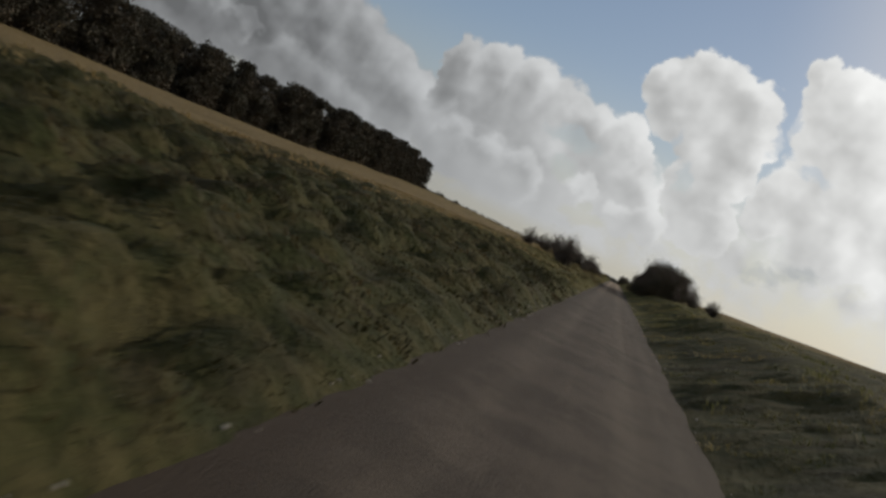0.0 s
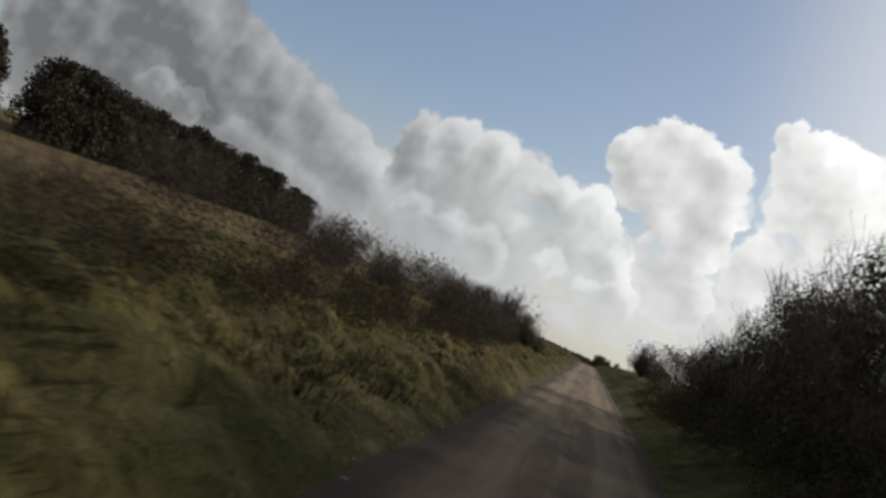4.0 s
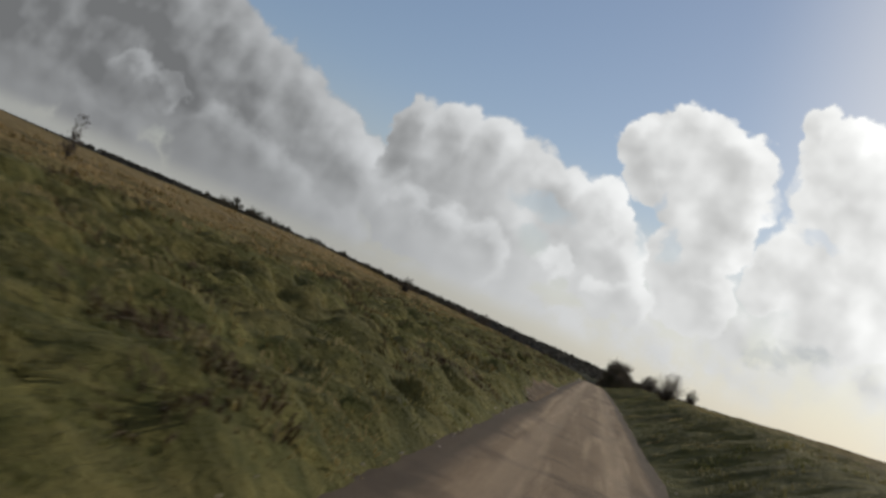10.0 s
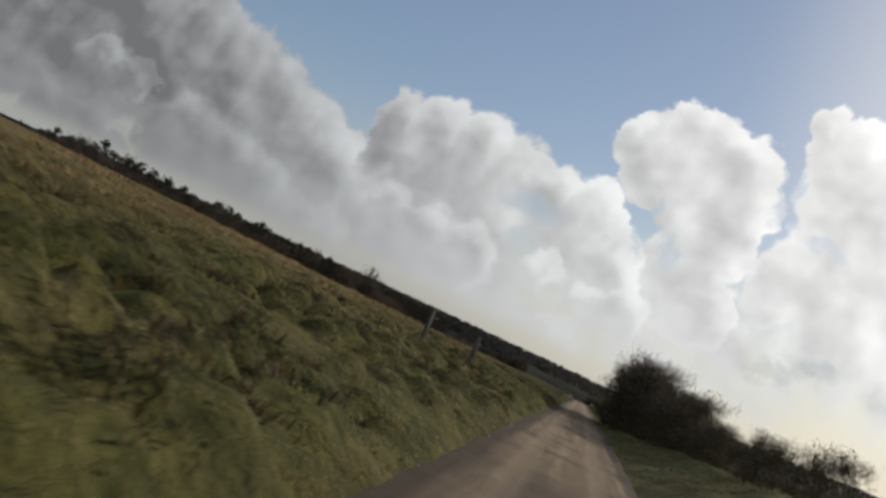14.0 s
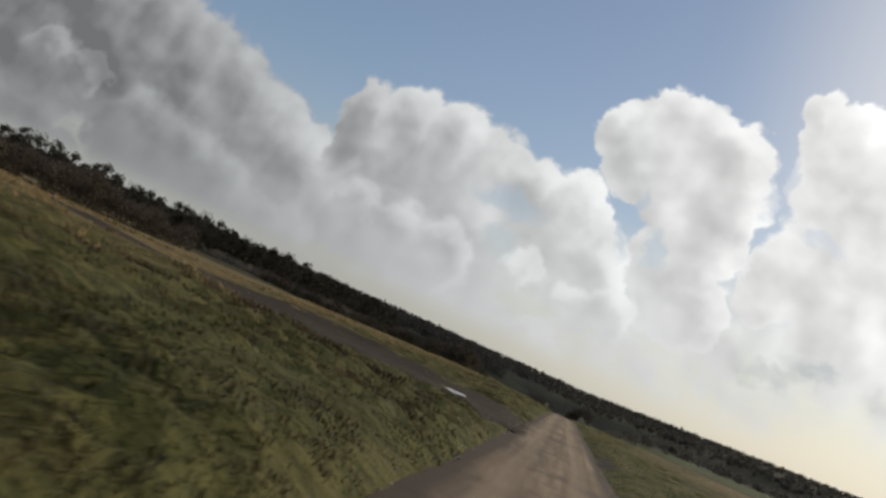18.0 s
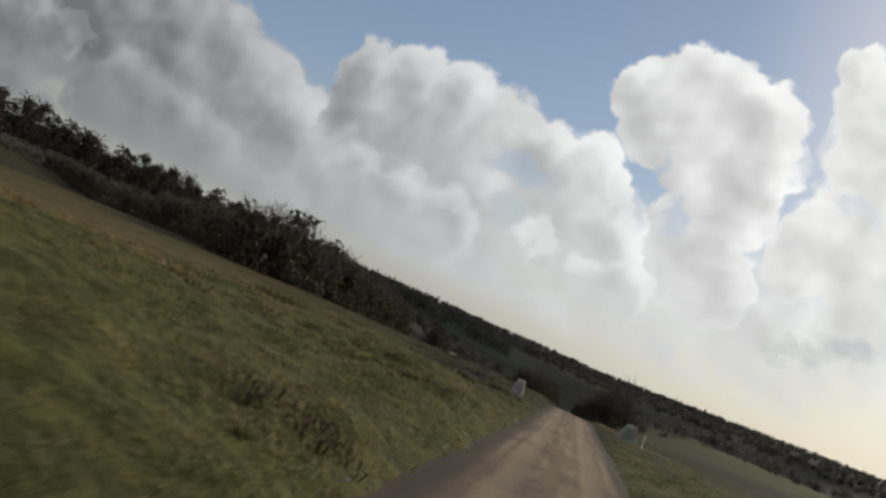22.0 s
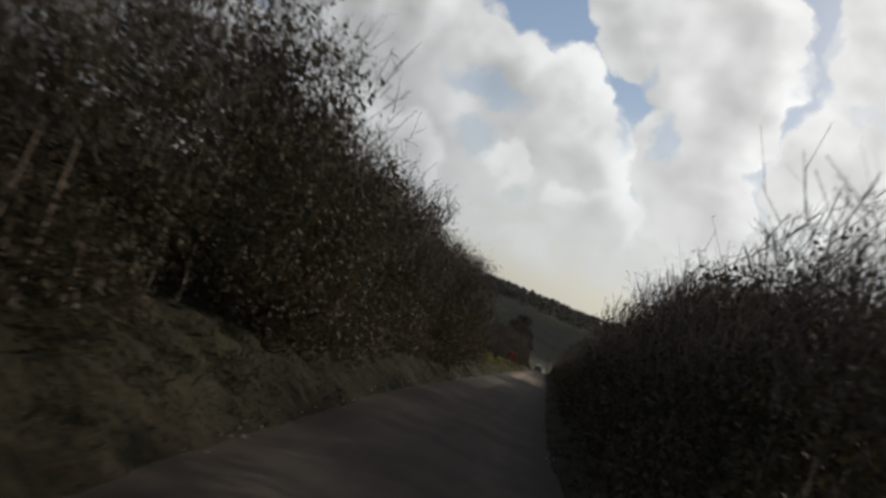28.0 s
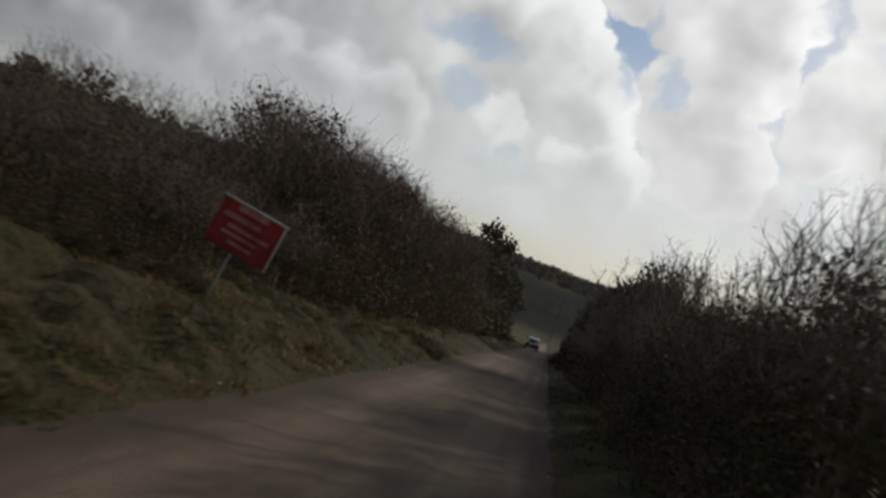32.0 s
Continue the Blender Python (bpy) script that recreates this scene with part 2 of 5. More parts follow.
# ---------------------------------------------------------------- materials
def surface(name, cols, scale=3.0, rough=0.9, bump=0.3, grain=30.0, big=0.25, metal=0.0, leaf=0.0, island=0.0, obj=0.0, stretch=(1, 1, 1), dist=0.02, gloss=0.25):
    """A procedural surface: three colours mixed by fine and broad noise, with relief; leaf: light let through."""
    m = bpy.data.materials.new(name)
    m.use_nodes = True
    n = Nodes(m.node_tree)
    co = n.vec("MULTIPLY", n.add("ShaderNodeTexCoord").outputs["Object"], stretch)
    f1 = n.noise(co, scale, 5.0, 0.6)
    f2 = n.noise(co, big, 3.0, 0.5)
    col = n.mix(n.step(f1, 0.35, 0.65), cols[0], cols[1])
    col = n.mix(n.step(f2, 0.42, 0.66), col, cols[2])
    geo = n.add("ShaderNodeNewGeometry")
    if island:
        col = n.mix(n.math("MULTIPLY", geo.outputs["Random Per Island"], island), col, cols[2])
        dark = n.math("MULTIPLY_ADD", n.math("FRACT", n.math("MULTIPLY", geo.outputs["Random Per Island"], 7.31)), 0.5, 0.75)
        col = n.vec("SCALE", col, scale=dark)
    if obj:
        info = n.add("ShaderNodeObjectInfo")
        col = n.mix(n.math("MULTIPLY", info.outputs["Random"], obj), col, cols[2])
    fine = n.noise(co, grain, 3.0, 0.6)
    b = n.add("ShaderNodeBsdfPrincipled")
    n.put(b.inputs["Base Color"], col)
    n.put(b.inputs["Roughness"], n.math("MULTIPLY_ADD", fine, 0.2, rough - 0.1))
    b.inputs["Metallic"].default_value = metal
    b.inputs["Specular IOR Level"].default_value = gloss
    if bump:
        bp = n.add("ShaderNodeBump")
        bp.inputs["Strength"].default_value, bp.inputs["Distance"].default_value = bump, dist
        n.put(bp.inputs["Height"], n.math("ADD", n.math("MULTIPLY", f1, 0.7), n.math("MULTIPLY", fine, 0.4)))
        n.put(b.inputs["Normal"], bp.outputs[0])
    out = n.add("ShaderNodeOutputMaterial")
    end = b.outputs[0]
    if leaf:
        tr = n.add("ShaderNodeBsdfTranslucent")
        n.put(tr.inputs[0], col)
        mx = n.add("ShaderNodeMixShader")
        mx.inputs[0].default_value = leaf
        n.put(mx.inputs[1], b.outputs[0])
        n.put(mx.inputs[2], tr.outputs[0])
        end = mx.outputs[0]
    n.put(out.inputs[0], end)
    return m


def glow(name, colour, strength):
    m = bpy.data.materials.new(name)
    m.use_nodes = True
    b = m.node_tree.nodes["Principled BSDF"]
    b.inputs["Base Color"].default_value = (*colour, 1)
    b.inputs["Emission Color"].default_value, b.inputs["Emission Strength"].default_value = (*colour, 1), strength
    return m


def clear(name, colour, rough=0.05):
    m = bpy.data.materials.new(name)
    m.use_nodes = True
    b = m.node_tree.nodes["Principled BSDF"]
    b.inputs["Base Color"].default_value = (*colour, 1)
    b.inputs["Roughness"].default_value = rough
    return m


def ground_material():
    """Rough pasture: greener beside the road, straw-coloured further out, bare brown where it is trodden."""
    m = bpy.data.materials.new("pasture")
    m.use_nodes = True
    n = Nodes(m.node_tree)
    co = n.add("ShaderNodeTexCoord").outputs["Object"]
    sep = n.add("ShaderNodeSeparateXYZ")
    n.put(sep.inputs[0], co)
    x, y = sep.outputs[0], sep.outputs[1]
    f1 = n.noise(co, 2.2, 6.0, 0.65)
    f2 = n.noise(co, 0.12, 4.0, 0.6)
    f3 = n.noise(n.vec("MULTIPLY", co, (1, 0.35, 1)), 0.5, 4.0, 0.6)
    green = n.mix(n.step(f1, 0.35, 0.65), (0.05, 0.054, 0.016), (0.108, 0.1, 0.033))
    straw = n.mix(n.step(f1, 0.3, 0.7), (0.13, 0.092, 0.04), (0.22, 0.16, 0.075))
    out_far = n.step(n.math("ABSOLUTE", n.math("ADD", x, 1.0)), 3.0, 20.0)
    dry = n.math("ADD", n.math("MULTIPLY", out_far, 0.8), n.math("MULTIPLY", n.math("SUBTRACT", f3, 0.47), n.math("MULTIPLY_ADD", out_far, 1.0, 0.9)), clamp=True)
    dry = n.math("ADD", dry, n.math("MULTIPLY", n.step(y, 330.0, 200.0, 0.0, 0.3), n.math("MULTIPLY", n.math("MULTIPLY_ADD", out_far, 0.65, 0.35), n.step(y, 20.0, 80.0))), clamp=True)
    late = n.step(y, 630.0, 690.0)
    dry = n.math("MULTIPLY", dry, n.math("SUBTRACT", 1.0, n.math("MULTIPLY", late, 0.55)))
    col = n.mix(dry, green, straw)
    # past y 630 the shade over the land is darkened into the pasture colour
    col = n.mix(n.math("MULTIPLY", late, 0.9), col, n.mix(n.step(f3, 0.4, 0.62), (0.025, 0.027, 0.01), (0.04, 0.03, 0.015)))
    # dark patches painted for shade between tussocks, heavier towards the lane's start
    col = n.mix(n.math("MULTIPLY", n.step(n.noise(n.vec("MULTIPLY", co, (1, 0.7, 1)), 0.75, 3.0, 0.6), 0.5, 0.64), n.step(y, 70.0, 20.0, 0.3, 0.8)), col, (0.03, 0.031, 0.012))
    # cloud shade over the first 65 m, put into the ground colour
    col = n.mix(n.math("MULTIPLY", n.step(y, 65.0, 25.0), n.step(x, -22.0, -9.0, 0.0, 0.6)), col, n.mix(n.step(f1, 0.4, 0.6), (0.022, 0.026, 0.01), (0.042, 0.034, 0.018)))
    # leaf litter by the lane, darkened further for the shade between the hedges
    litter_shade = n.math("MULTIPLY", n.math("MULTIPLY", n.step(y, 735.0, 755.0), n.step(y, 842.0, 832.0)), n.step(x, -16.0, -10.0, 0.0, 0.7))
    col = n.mix(litter_shade, col, n.mix(n.step(f1, 0.4, 0.6), (0.014, 0.011, 0.007), (0.03, 0.022, 0.013)))
    right = n.step(x, 30.0, 60.0)
    col = n.mix(n.math("MULTIPLY", right, 0.75), col, (0.06, 0.075, 0.022))
    far = n.step(y, 1050.0, 1300.0)
    wood = n.mix(n.step(n.noise(co, 0.02, 4.0, 0.6), 0.4, 0.6), (0.03, 0.028, 0.017), (0.04, 0.036, 0.022))
    field = n.mix(n.step(n.noise(co, 0.0045, 1.0, 0.4), 0.62, 0.65), wood, (0.055, 0.056, 0.028))
    col = n.mix(far, col, field)
    b = n.add("ShaderNodeBsdfPrincipled")
    n.put(b.inputs["Base Color"], n.mix(n.step(f2, 0.5, 0.7), col, n.vec("SCALE", col, scale=0.7)))
    b.inputs["Roughness"].default_value = 0.95
    b.inputs["Specular IOR Level"].default_value = 0.1
    bp = n.add("ShaderNodeBump")
    bp.inputs["Strength"].default_value, bp.inputs["Distance"].default_value = 0.9, 0.25
    n.put(bp.inputs["Height"], n.math("ADD", f1, n.math("MULTIPLY", n.noise(co, 9.0, 4.0, 0.7), 0.5)))
    n.put(b.inputs["Normal"], bp.outputs[0])
    out = n.add("ShaderNodeOutputMaterial")
    n.put(out.inputs[0], b.outputs[0])
    return m


def road_material():
    """Chalky gravel over old asphalt: pale wheel tracks, brown dust, dark muddy margins, potholes."""
    m = bpy.data.materials.new("gravel_lane")
    m.use_nodes = True
    n = Nodes(m.node_tree)
    co = n.add("ShaderNodeTexCoord").outputs["Object"]
    s = n.add("ShaderNodeAttribute", attribute_name="across").outputs["Fac"]
    sep = n.add("ShaderNodeSeparateXYZ")
    n.put(sep.inputs[0], co)
    y = sep.outputs[1]
    long = n.vec("MULTIPLY", co, (1.0, 0.14, 1.0))
    w = n.math("MULTIPLY_ADD", n.math("SUBTRACT", n.noise(long, 0.9, 4.0, 0.6), 0.5), 0.5, s)
    grit = n.noise(co, 38.0, 3.0, 0.7)
    patch = n.noise(co, 0.55, 5.0, 0.65)
    streak = n.noise(n.vec("MULTIPLY", co, (3.0, 0.12, 1.0)), 1.0, 5.0, 0.6)
    col = n.mix(n.step(grit, 0.3, 0.7), (0.105, 0.073, 0.045), (0.185, 0.132, 0.082))
    col = n.mix(n.step(streak, 0.45, 0.7), col, (0.24, 0.178, 0.117))
    col = n.mix(n.math("MULTIPLY", n.step(patch, 0.5, 0.64), 0.75), col, (0.075, 0.054, 0.036))
    damp = n.noise(n.vec("MULTIPLY", co, (1.0, 0.3, 1.0)), 0.32, 4.0, 0.65)
    col = n.mix(n.math("MULTIPLY", n.step(damp, 0.52, 0.63), 0.5), col, (0.065, 0.047, 0.032))
    tracks = n.math("MAXIMUM", n.step(n.math("ABSOLUTE", n.math("ADD", w, 0.45)), 0.34, 0.12), n.step(n.math("ABSOLUTE", n.math("SUBTRACT", w, 1.0)), 0.34, 0.12))
    col = n.mix(n.math("MULTIPLY", tracks, 0.45), col, (0.25, 0.19, 0.13))
    # old asphalt; past y 882 the right hedge's shadow is painted as dark road
    old = n.math("MAXIMUM", n.step(y, 120.0, 60.0), n.math("MULTIPLY", n.step(y, 690.0, 760.0), n.math("MAXIMUM", n.step(y, 858.0, 848.0), n.step(y, 882.0, 896.0, 0.0, 0.75))))
    # asphalt tone, lowered to carry the shade on the lane
    shaded_tar = n.mix(n.step(patch, 0.4, 0.62), (0.026, 0.021, 0.017), (0.056, 0.044, 0.034))
    col = n.mix(n.math("MULTIPLY", old, 0.85), col, shaded_tar)
    edge = n.math("MAXIMUM", n.step(w, -0.85, -1.2), n.step(w, 1.5, 1.8))
    col = n.mix(n.math("MULTIPLY", edge, 0.85), col, (0.04, 0.029, 0.02))
    b = n.add("ShaderNodeBsdfPrincipled")
    n.put(b.inputs["Base Color"], col)
    n.put(b.inputs["Roughness"], n.math("MULTIPLY_ADD", grit, 0.2, 0.78))
    b.inputs["Specular IOR Level"].default_value = 0.15
    bp = n.add("ShaderNodeBump")
    bp.inputs["Strength"].default_value, bp.inputs["Distance"].default_value = 0.6, 0.03
    n.put(bp.inputs["Height"], n.math("ADD", grit, n.math("MULTIPLY", patch, 1.5)))
    n.put(b.inputs["Normal"], bp.outputs[0])
    out = n.add("ShaderNodeOutputMaterial")
    n.put(out.inputs[0], b.outputs[0])
    return m


PASTURE, LANE = ground_material(), road_material()
BLADES = surface("grass_blades", [(0.053, 0.07, 0.02), (0.122, 0.13, 0.04), (0.28, 0.22, 0.098)], 0.8, 0.8, 0.0, 10, 0.22, leaf=0.35, island=0.32)
# Shade under cloud and hedges is put into this grass's colour.
SHADED_BLADES = surface("shaded_grass_blades", [(0.018, 0.025, 0.007), (0.036, 0.038, 0.012), (0.055, 0.042, 0.019)], 0.8, 0.8, 0.0, 10, 0.3, leaf=0.3, island=0.5)
GRAVEL = surface("wet_gravel", [(0.028, 0.021, 0.015), (0.055, 0.041, 0.029), (0.03, 0.024, 0.017)], 9, 0.95, 0.5, 40, 0.5, gloss=0.06)
RUT_MUD = surface("dark_wet_earth", [(0.016, 0.013, 0.009), (0.034, 0.023, 0.015), (0.024, 0.02, 0.011)], 2.5, 0.95, 0.6, 18, 0.7, dist=0.05, gloss=0.06)
MUD = surface("mud", [(0.045, 0.031, 0.019), (0.085, 0.059, 0.035), (0.125, 0.089, 0.054)], 2.5, 0.92, 0.8, 18, 0.7, dist=0.05, gloss=0.08)
CLAY = surface("red_brown_clay", [(0.034, 0.022, 0.015), (0.06, 0.038, 0.025), (0.088, 0.058, 0.039)], 2.5, 0.9, 1.0, 14, 0.7, dist=0.08, gloss=0.15)
CHALK = surface("chalk_dirt", [(0.045, 0.03, 0.017), (0.08, 0.054, 0.031), (0.034, 0.023, 0.014)], 1.2, 0.9, 0.6, 25, 0.3)
WATER = clear("puddle_water", (0.05, 0.045, 0.035), 0.04)
BARK = surface("bark", [(0.05, 0.042, 0.034), (0.085, 0.072, 0.058), (0.12, 0.105, 0.088)], 6, 0.95, 0.5, 30, 0.8)
TWIG = surface("twigs", [(0.065, 0.05, 0.041), (0.1, 0.077, 0.062), (0.14, 0.11, 0.085)], 3, 0.9, 0.0, 20, 0.5, island=0.4)
PALE_TWIG = surface("pale_twigs", [(0.13, 0.1, 0.07), (0.2, 0.16, 0.11), (0.26, 0.21, 0.15)], 3, 0.85, 0.0, 20, 0.5, island=0.4)
RUST_LEAF = surface("withered_leaves", [(0.045, 0.03, 0.02), (0.07, 0.042, 0.025), (0.042, 0.038, 0.021)], 2, 0.85, 0.0, 20, 0.6, leaf=0.25, island=0.5, obj=0.3)
HEDGE_LEAF = surface("hedge_leaves", [(0.026, 0.028, 0.014), (0.042, 0.042, 0.02), (0.058, 0.044, 0.026)], 2, 0.8, 0.0, 20, 0.6, leaf=0.3, island=0.5, obj=0.3)
PINE = surface("dark_needles", [(0.03, 0.032, 0.022), (0.046, 0.046, 0.03), (0.06, 0.046, 0.03)], 0.8, 0.9, 0.0, 10, 0.2, leaf=0.1, island=0.5, obj=0.4)
# Paler and greyer than the near trees: distance haze mixed into the base colour.
HAZED_WOOD = surface("far_wood", [(0.08, 0.078, 0.066), (0.095, 0.09, 0.076), (0.11, 0.096, 0.08)], 0.1, 0.95, 0.0, 2, 0.03, island=0.6, leaf=0.35)
CONCRETE = surface("weathered_concrete", [(0.31, 0.3, 0.26), (0.41, 0.4, 0.34), (0.2, 0.19, 0.15)], 5, 0.9, 0.4, 40, 1.3)
STAIN = surface("rust_stain", [(0.05, 0.03, 0.02), (0.09, 0.05, 0.03), (0.02, 0.016, 0.012)], 12, 0.9, 0.3, 40, 3)
YELLOW = surface("yellow_paint", [(0.55, 0.34, 0.05), (0.66, 0.45, 0.1), (0.22, 0.12, 0.045)], 9, 0.6, 0.2, 50, 3.6)
PLATE = surface("white_plate", [(0.62, 0.57, 0.5), (0.7, 0.66, 0.6), (0.45, 0.36, 0.28)], 7, 0.6, 0.1, 50, 2.5)
OLDWOOD = surface("grey_wood", [(0.06, 0.05, 0.04), (0.11, 0.095, 0.08), (0.18, 0.165, 0.14)], 4, 0.9, 0.6, 30, 1.0, stretch=(6, 6, 0.6))
RED = surface("red_sign", [(0.24, 0.02, 0.022), (0.3, 0.03, 0.03), (0.16, 0.02, 0.018)], 6, 0.5, 0.05, 40, 2)
CREAM = surface("cream_lettering", [(0.3, 0.13, 0.11), (0.38, 0.22, 0.18), (0.24, 0.06, 0.055)], 22, 0.6, 0.0, 40, 2)
STEEL = surface("galvanised_steel", [(0.4, 0.4, 0.39), (0.5, 0.5, 0.48), (0.3, 0.28, 0.25)], 9, 0.5, 0.1, 60, 2, metal=0.6)
CAR_DARK = surface("dark_green_paint", [(0.018, 0.022, 0.018), (0.024, 0.028, 0.022), (0.04, 0.036, 0.028)], 3, 0.4, 0.0, 40, 1)
CAR_PALE = surface("pale_paint", [(0.5, 0.48, 0.44), (0.55, 0.53, 0.49), (0.4, 0.37, 0.32)], 3, 0.45, 0.0, 40, 1)
RUBBER = surface("tyre_rubber", [(0.02, 0.02, 0.02), (0.03, 0.03, 0.028), (0.05, 0.045, 0.04)], 10, 0.9, 0.3, 60, 3)
GLASS = clear("dark_window_glass", (0.02, 0.024, 0.028), 0.06)
LAMP = glow("lit_headlamp", (1.0, 0.96, 0.85), 6.0)
TAIL = clear("red_tail_lens", (0.35, 0.02, 0.02), 0.2)
FLINT = surface("flint_stones", [(0.16, 0.13, 0.1), (0.28, 0.24, 0.2), (0.4, 0.37, 0.33)], 6, 0.85, 0.3, 40, 2, island=0.6)
SIGN_RED = surface("faded_red_letters", [(0.42, 0.1, 0.08), (0.5, 0.16, 0.12), (0.55, 0.36, 0.3)], 14, 0.6, 0.0, 50, 6)
FADED = surface("faded_letters", [(0.42, 0.28, 0.22), (0.5, 0.4, 0.33), (0.56, 0.5, 0.43)], 18, 0.6, 0.0, 50, 8)
RUSTED = surface("dark_rust", [(0.035, 0.022, 0.016), (0.08, 0.045, 0.028), (0.05, 0.035, 0.028)], 14, 0.85, 0.4, 60, 4)
# Deeper tone than BLADES: shade put into the colour, chiefly for y below 48.
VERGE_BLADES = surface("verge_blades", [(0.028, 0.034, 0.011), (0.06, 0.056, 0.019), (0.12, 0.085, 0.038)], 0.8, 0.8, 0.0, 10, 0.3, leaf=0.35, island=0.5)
LUSH_BLADES = surface("lush_blades", [(0.055, 0.066, 0.012), (0.115, 0.12, 0.024), (0.2, 0.16, 0.05)], 0.8, 0.8, 0.0, 10, 0.3, leaf=0.5, island=0.4)
BROWN_BLADES = surface("withered_stalks", [(0.03, 0.02, 0.011), (0.062, 0.041, 0.021), (0.1, 0.07, 0.038)], 0.8, 0.9, 0.0, 10, 0.3, leaf=0.2, island=0.5)
STRAW_BLADES = surface("straw_blades", [(0.1, 0.085, 0.03), (0.2, 0.145, 0.06), (0.32, 0.225, 0.105)], 0.8, 0.8, 0.0, 10, 0.22, leaf=0.35, island=0.5)
SEDGE_BLADES = surface("sedge_blades", [(0.028, 0.037, 0.011), (0.066, 0.066, 0.021), (0.14, 0.1, 0.042)], 0.8, 0.8, 0.0, 10, 0.3, leaf=0.35, island=0.5)
GOLD_BLADES = surface("gold_blades", [(0.053, 0.06, 0.018), (0.134, 0.121, 0.041), (0.3, 0.22, 0.1)], 0.8, 0.8, 0.0, 10, 0.22, leaf=0.35, island=0.5)


# ---------------------------------------------------------------- mesh helpers
def quick_mesh(name, verts, faces, mat, smooth=False):
    """A mesh from numpy arrays: verts (n, 3), faces (m, 3) or (m, 4)."""
    verts, faces = np.asarray(verts, np.float32), np.asarray(faces, np.int32)
    me = bpy.data.meshes.new(name)
    k = faces.shape[1]
    me.vertices.add(len(verts))
    me.vertices.foreach_set("co", verts.ravel())
    me.loops.add(faces.size)
    me.loops.foreach_set("vertex_index", faces.ravel())
    me.polygons.add(len(faces))
    me.polygons.foreach_set("loop_start", np.arange(0, faces.size, k, dtype=np.int32))
    me.update(calc_edges=True)
    if smooth:
        me.polygons.foreach_set("use_smooth", np.ones(len(faces), bool))
    me.validate()
    me.materials.append(mat)
    return me


def child(name, me, parent, label=""):
    ob = new(name, me)
    ob.parent = parent
    return tagged(ob, label)


def part(name, bm, material, parent, label=""):
    """Links a bmesh as one mesh under a thing or a part."""
    me = bpy.data.meshes.new(name)
    bm.normal_update()
    bm.to_mesh(me)
    bm.free()
    me.materials.append(material)
    return child(name, me, parent, label)


def box(sx, sy, sz, at=(0, 0, 0), rot=None, bevel=0.0, taper=(1.0, 1.0), bm=None):
    """A box standing on its base at the given place; taper narrows its top."""
    bm = bm or bmesh.new()
    got = bmesh.ops.create_cube(bm, size=1.0)["verts"]
    for v in got:
        t = taper if v.co.z > 0 else (1, 1)
        v.co = Vector((v.co.x * sx * t[0], v.co.y * sy * t[1], (v.co.z + 0.5) * sz))
    if bevel:
        edges = list({e for v in got for e in v.link_edges})
        got = list({v for f in bmesh.ops.bevel(bm, geom=edges, offset=bevel, segments=2, affect="EDGES", profile=0.5)["faces"] for v in f.verts} | {v for v in got if v.is_valid})
    m = Matrix.Translation(at) @ (rot.to_4x4() if rot else Matrix())
    for v in got:
        v.co = m @ v.co
    return bm


def bar(p, q, r, sides=6, r2=None, bm=None):
    """A round bar from p to q."""
    bm = bm or bmesh.new()
    p, q = Vector(p), Vector(q)
    turn = (q - p).to_track_quat("Z", "Y").to_matrix().to_4x4()
    m = Matrix.Translation((p + q) / 2) @ turn
    bmesh.ops.create_cone(bm, cap_ends=True, segments=sides, radius1=r, radius2=r if r2 is None else r2, depth=(q - p).length, matrix=m)
    return bm


def sticks(segs, sides=3):
    """Tapered sticks: rows of x0 y0 z0 x1 y1 z1 r0 r1."""
    segs = np.asarray(segs, float)
    p, q, r0, r1 = segs[:, :3], segs[:, 3:6], segs[:, 6], segs[:, 7]
    d = q - p
    d /= np.linalg.norm(d, axis=1, keepdims=True) + 1e-9
    ref = np.where(np.abs(d[:, 2:3]) > 0.9, [[1.0, 0, 0]], [[0, 0, 1.0]])
    a = np.cross(d, ref)
    a /= np.linalg.norm(a, axis=1, keepdims=True) + 1e-9
    b = np.cross(d, a)
    verts = np.empty((len(segs), 2 * sides, 3))
    for i in range(sides):
        ang = 2 * math.pi * i / sides
        ring = math.cos(ang) * a + math.sin(ang) * b
        verts[:, i] = p + ring * r0[:, None]
        verts[:, sides + i] = q + ring * r1[:, None]
    base = (np.arange(len(segs)) * 2 * sides)[:, None, None]
    quad = np.array([[i, (i + 1) % sides, sides + (i + 1) % sides, sides + i] for i in range(sides)])
    return verts.reshape(-1, 3), (base + quad[None]).reshape(-1, 4)


def ribbons(rng, segs):
    """Thin sticks as single strips: rows as for sticks()."""
    segs = np.asarray(segs, float)
    p, q = segs[:, :3], segs[:, 3:6]
    a = np.cross(q - p, rng.normal(size=(len(segs), 3)))
    a /= np.linalg.norm(a, axis=1, keepdims=True) + 1e-9
    r0, r1 = segs[:, 6:7] * 1.2, segs[:, 7:8] * 1.2
    return np.stack([p - a * r0, p + a * r0, q + a * r1, q - a * r1], 1).reshape(-1, 3), np.arange(4 * len(segs)).reshape(-1, 4)


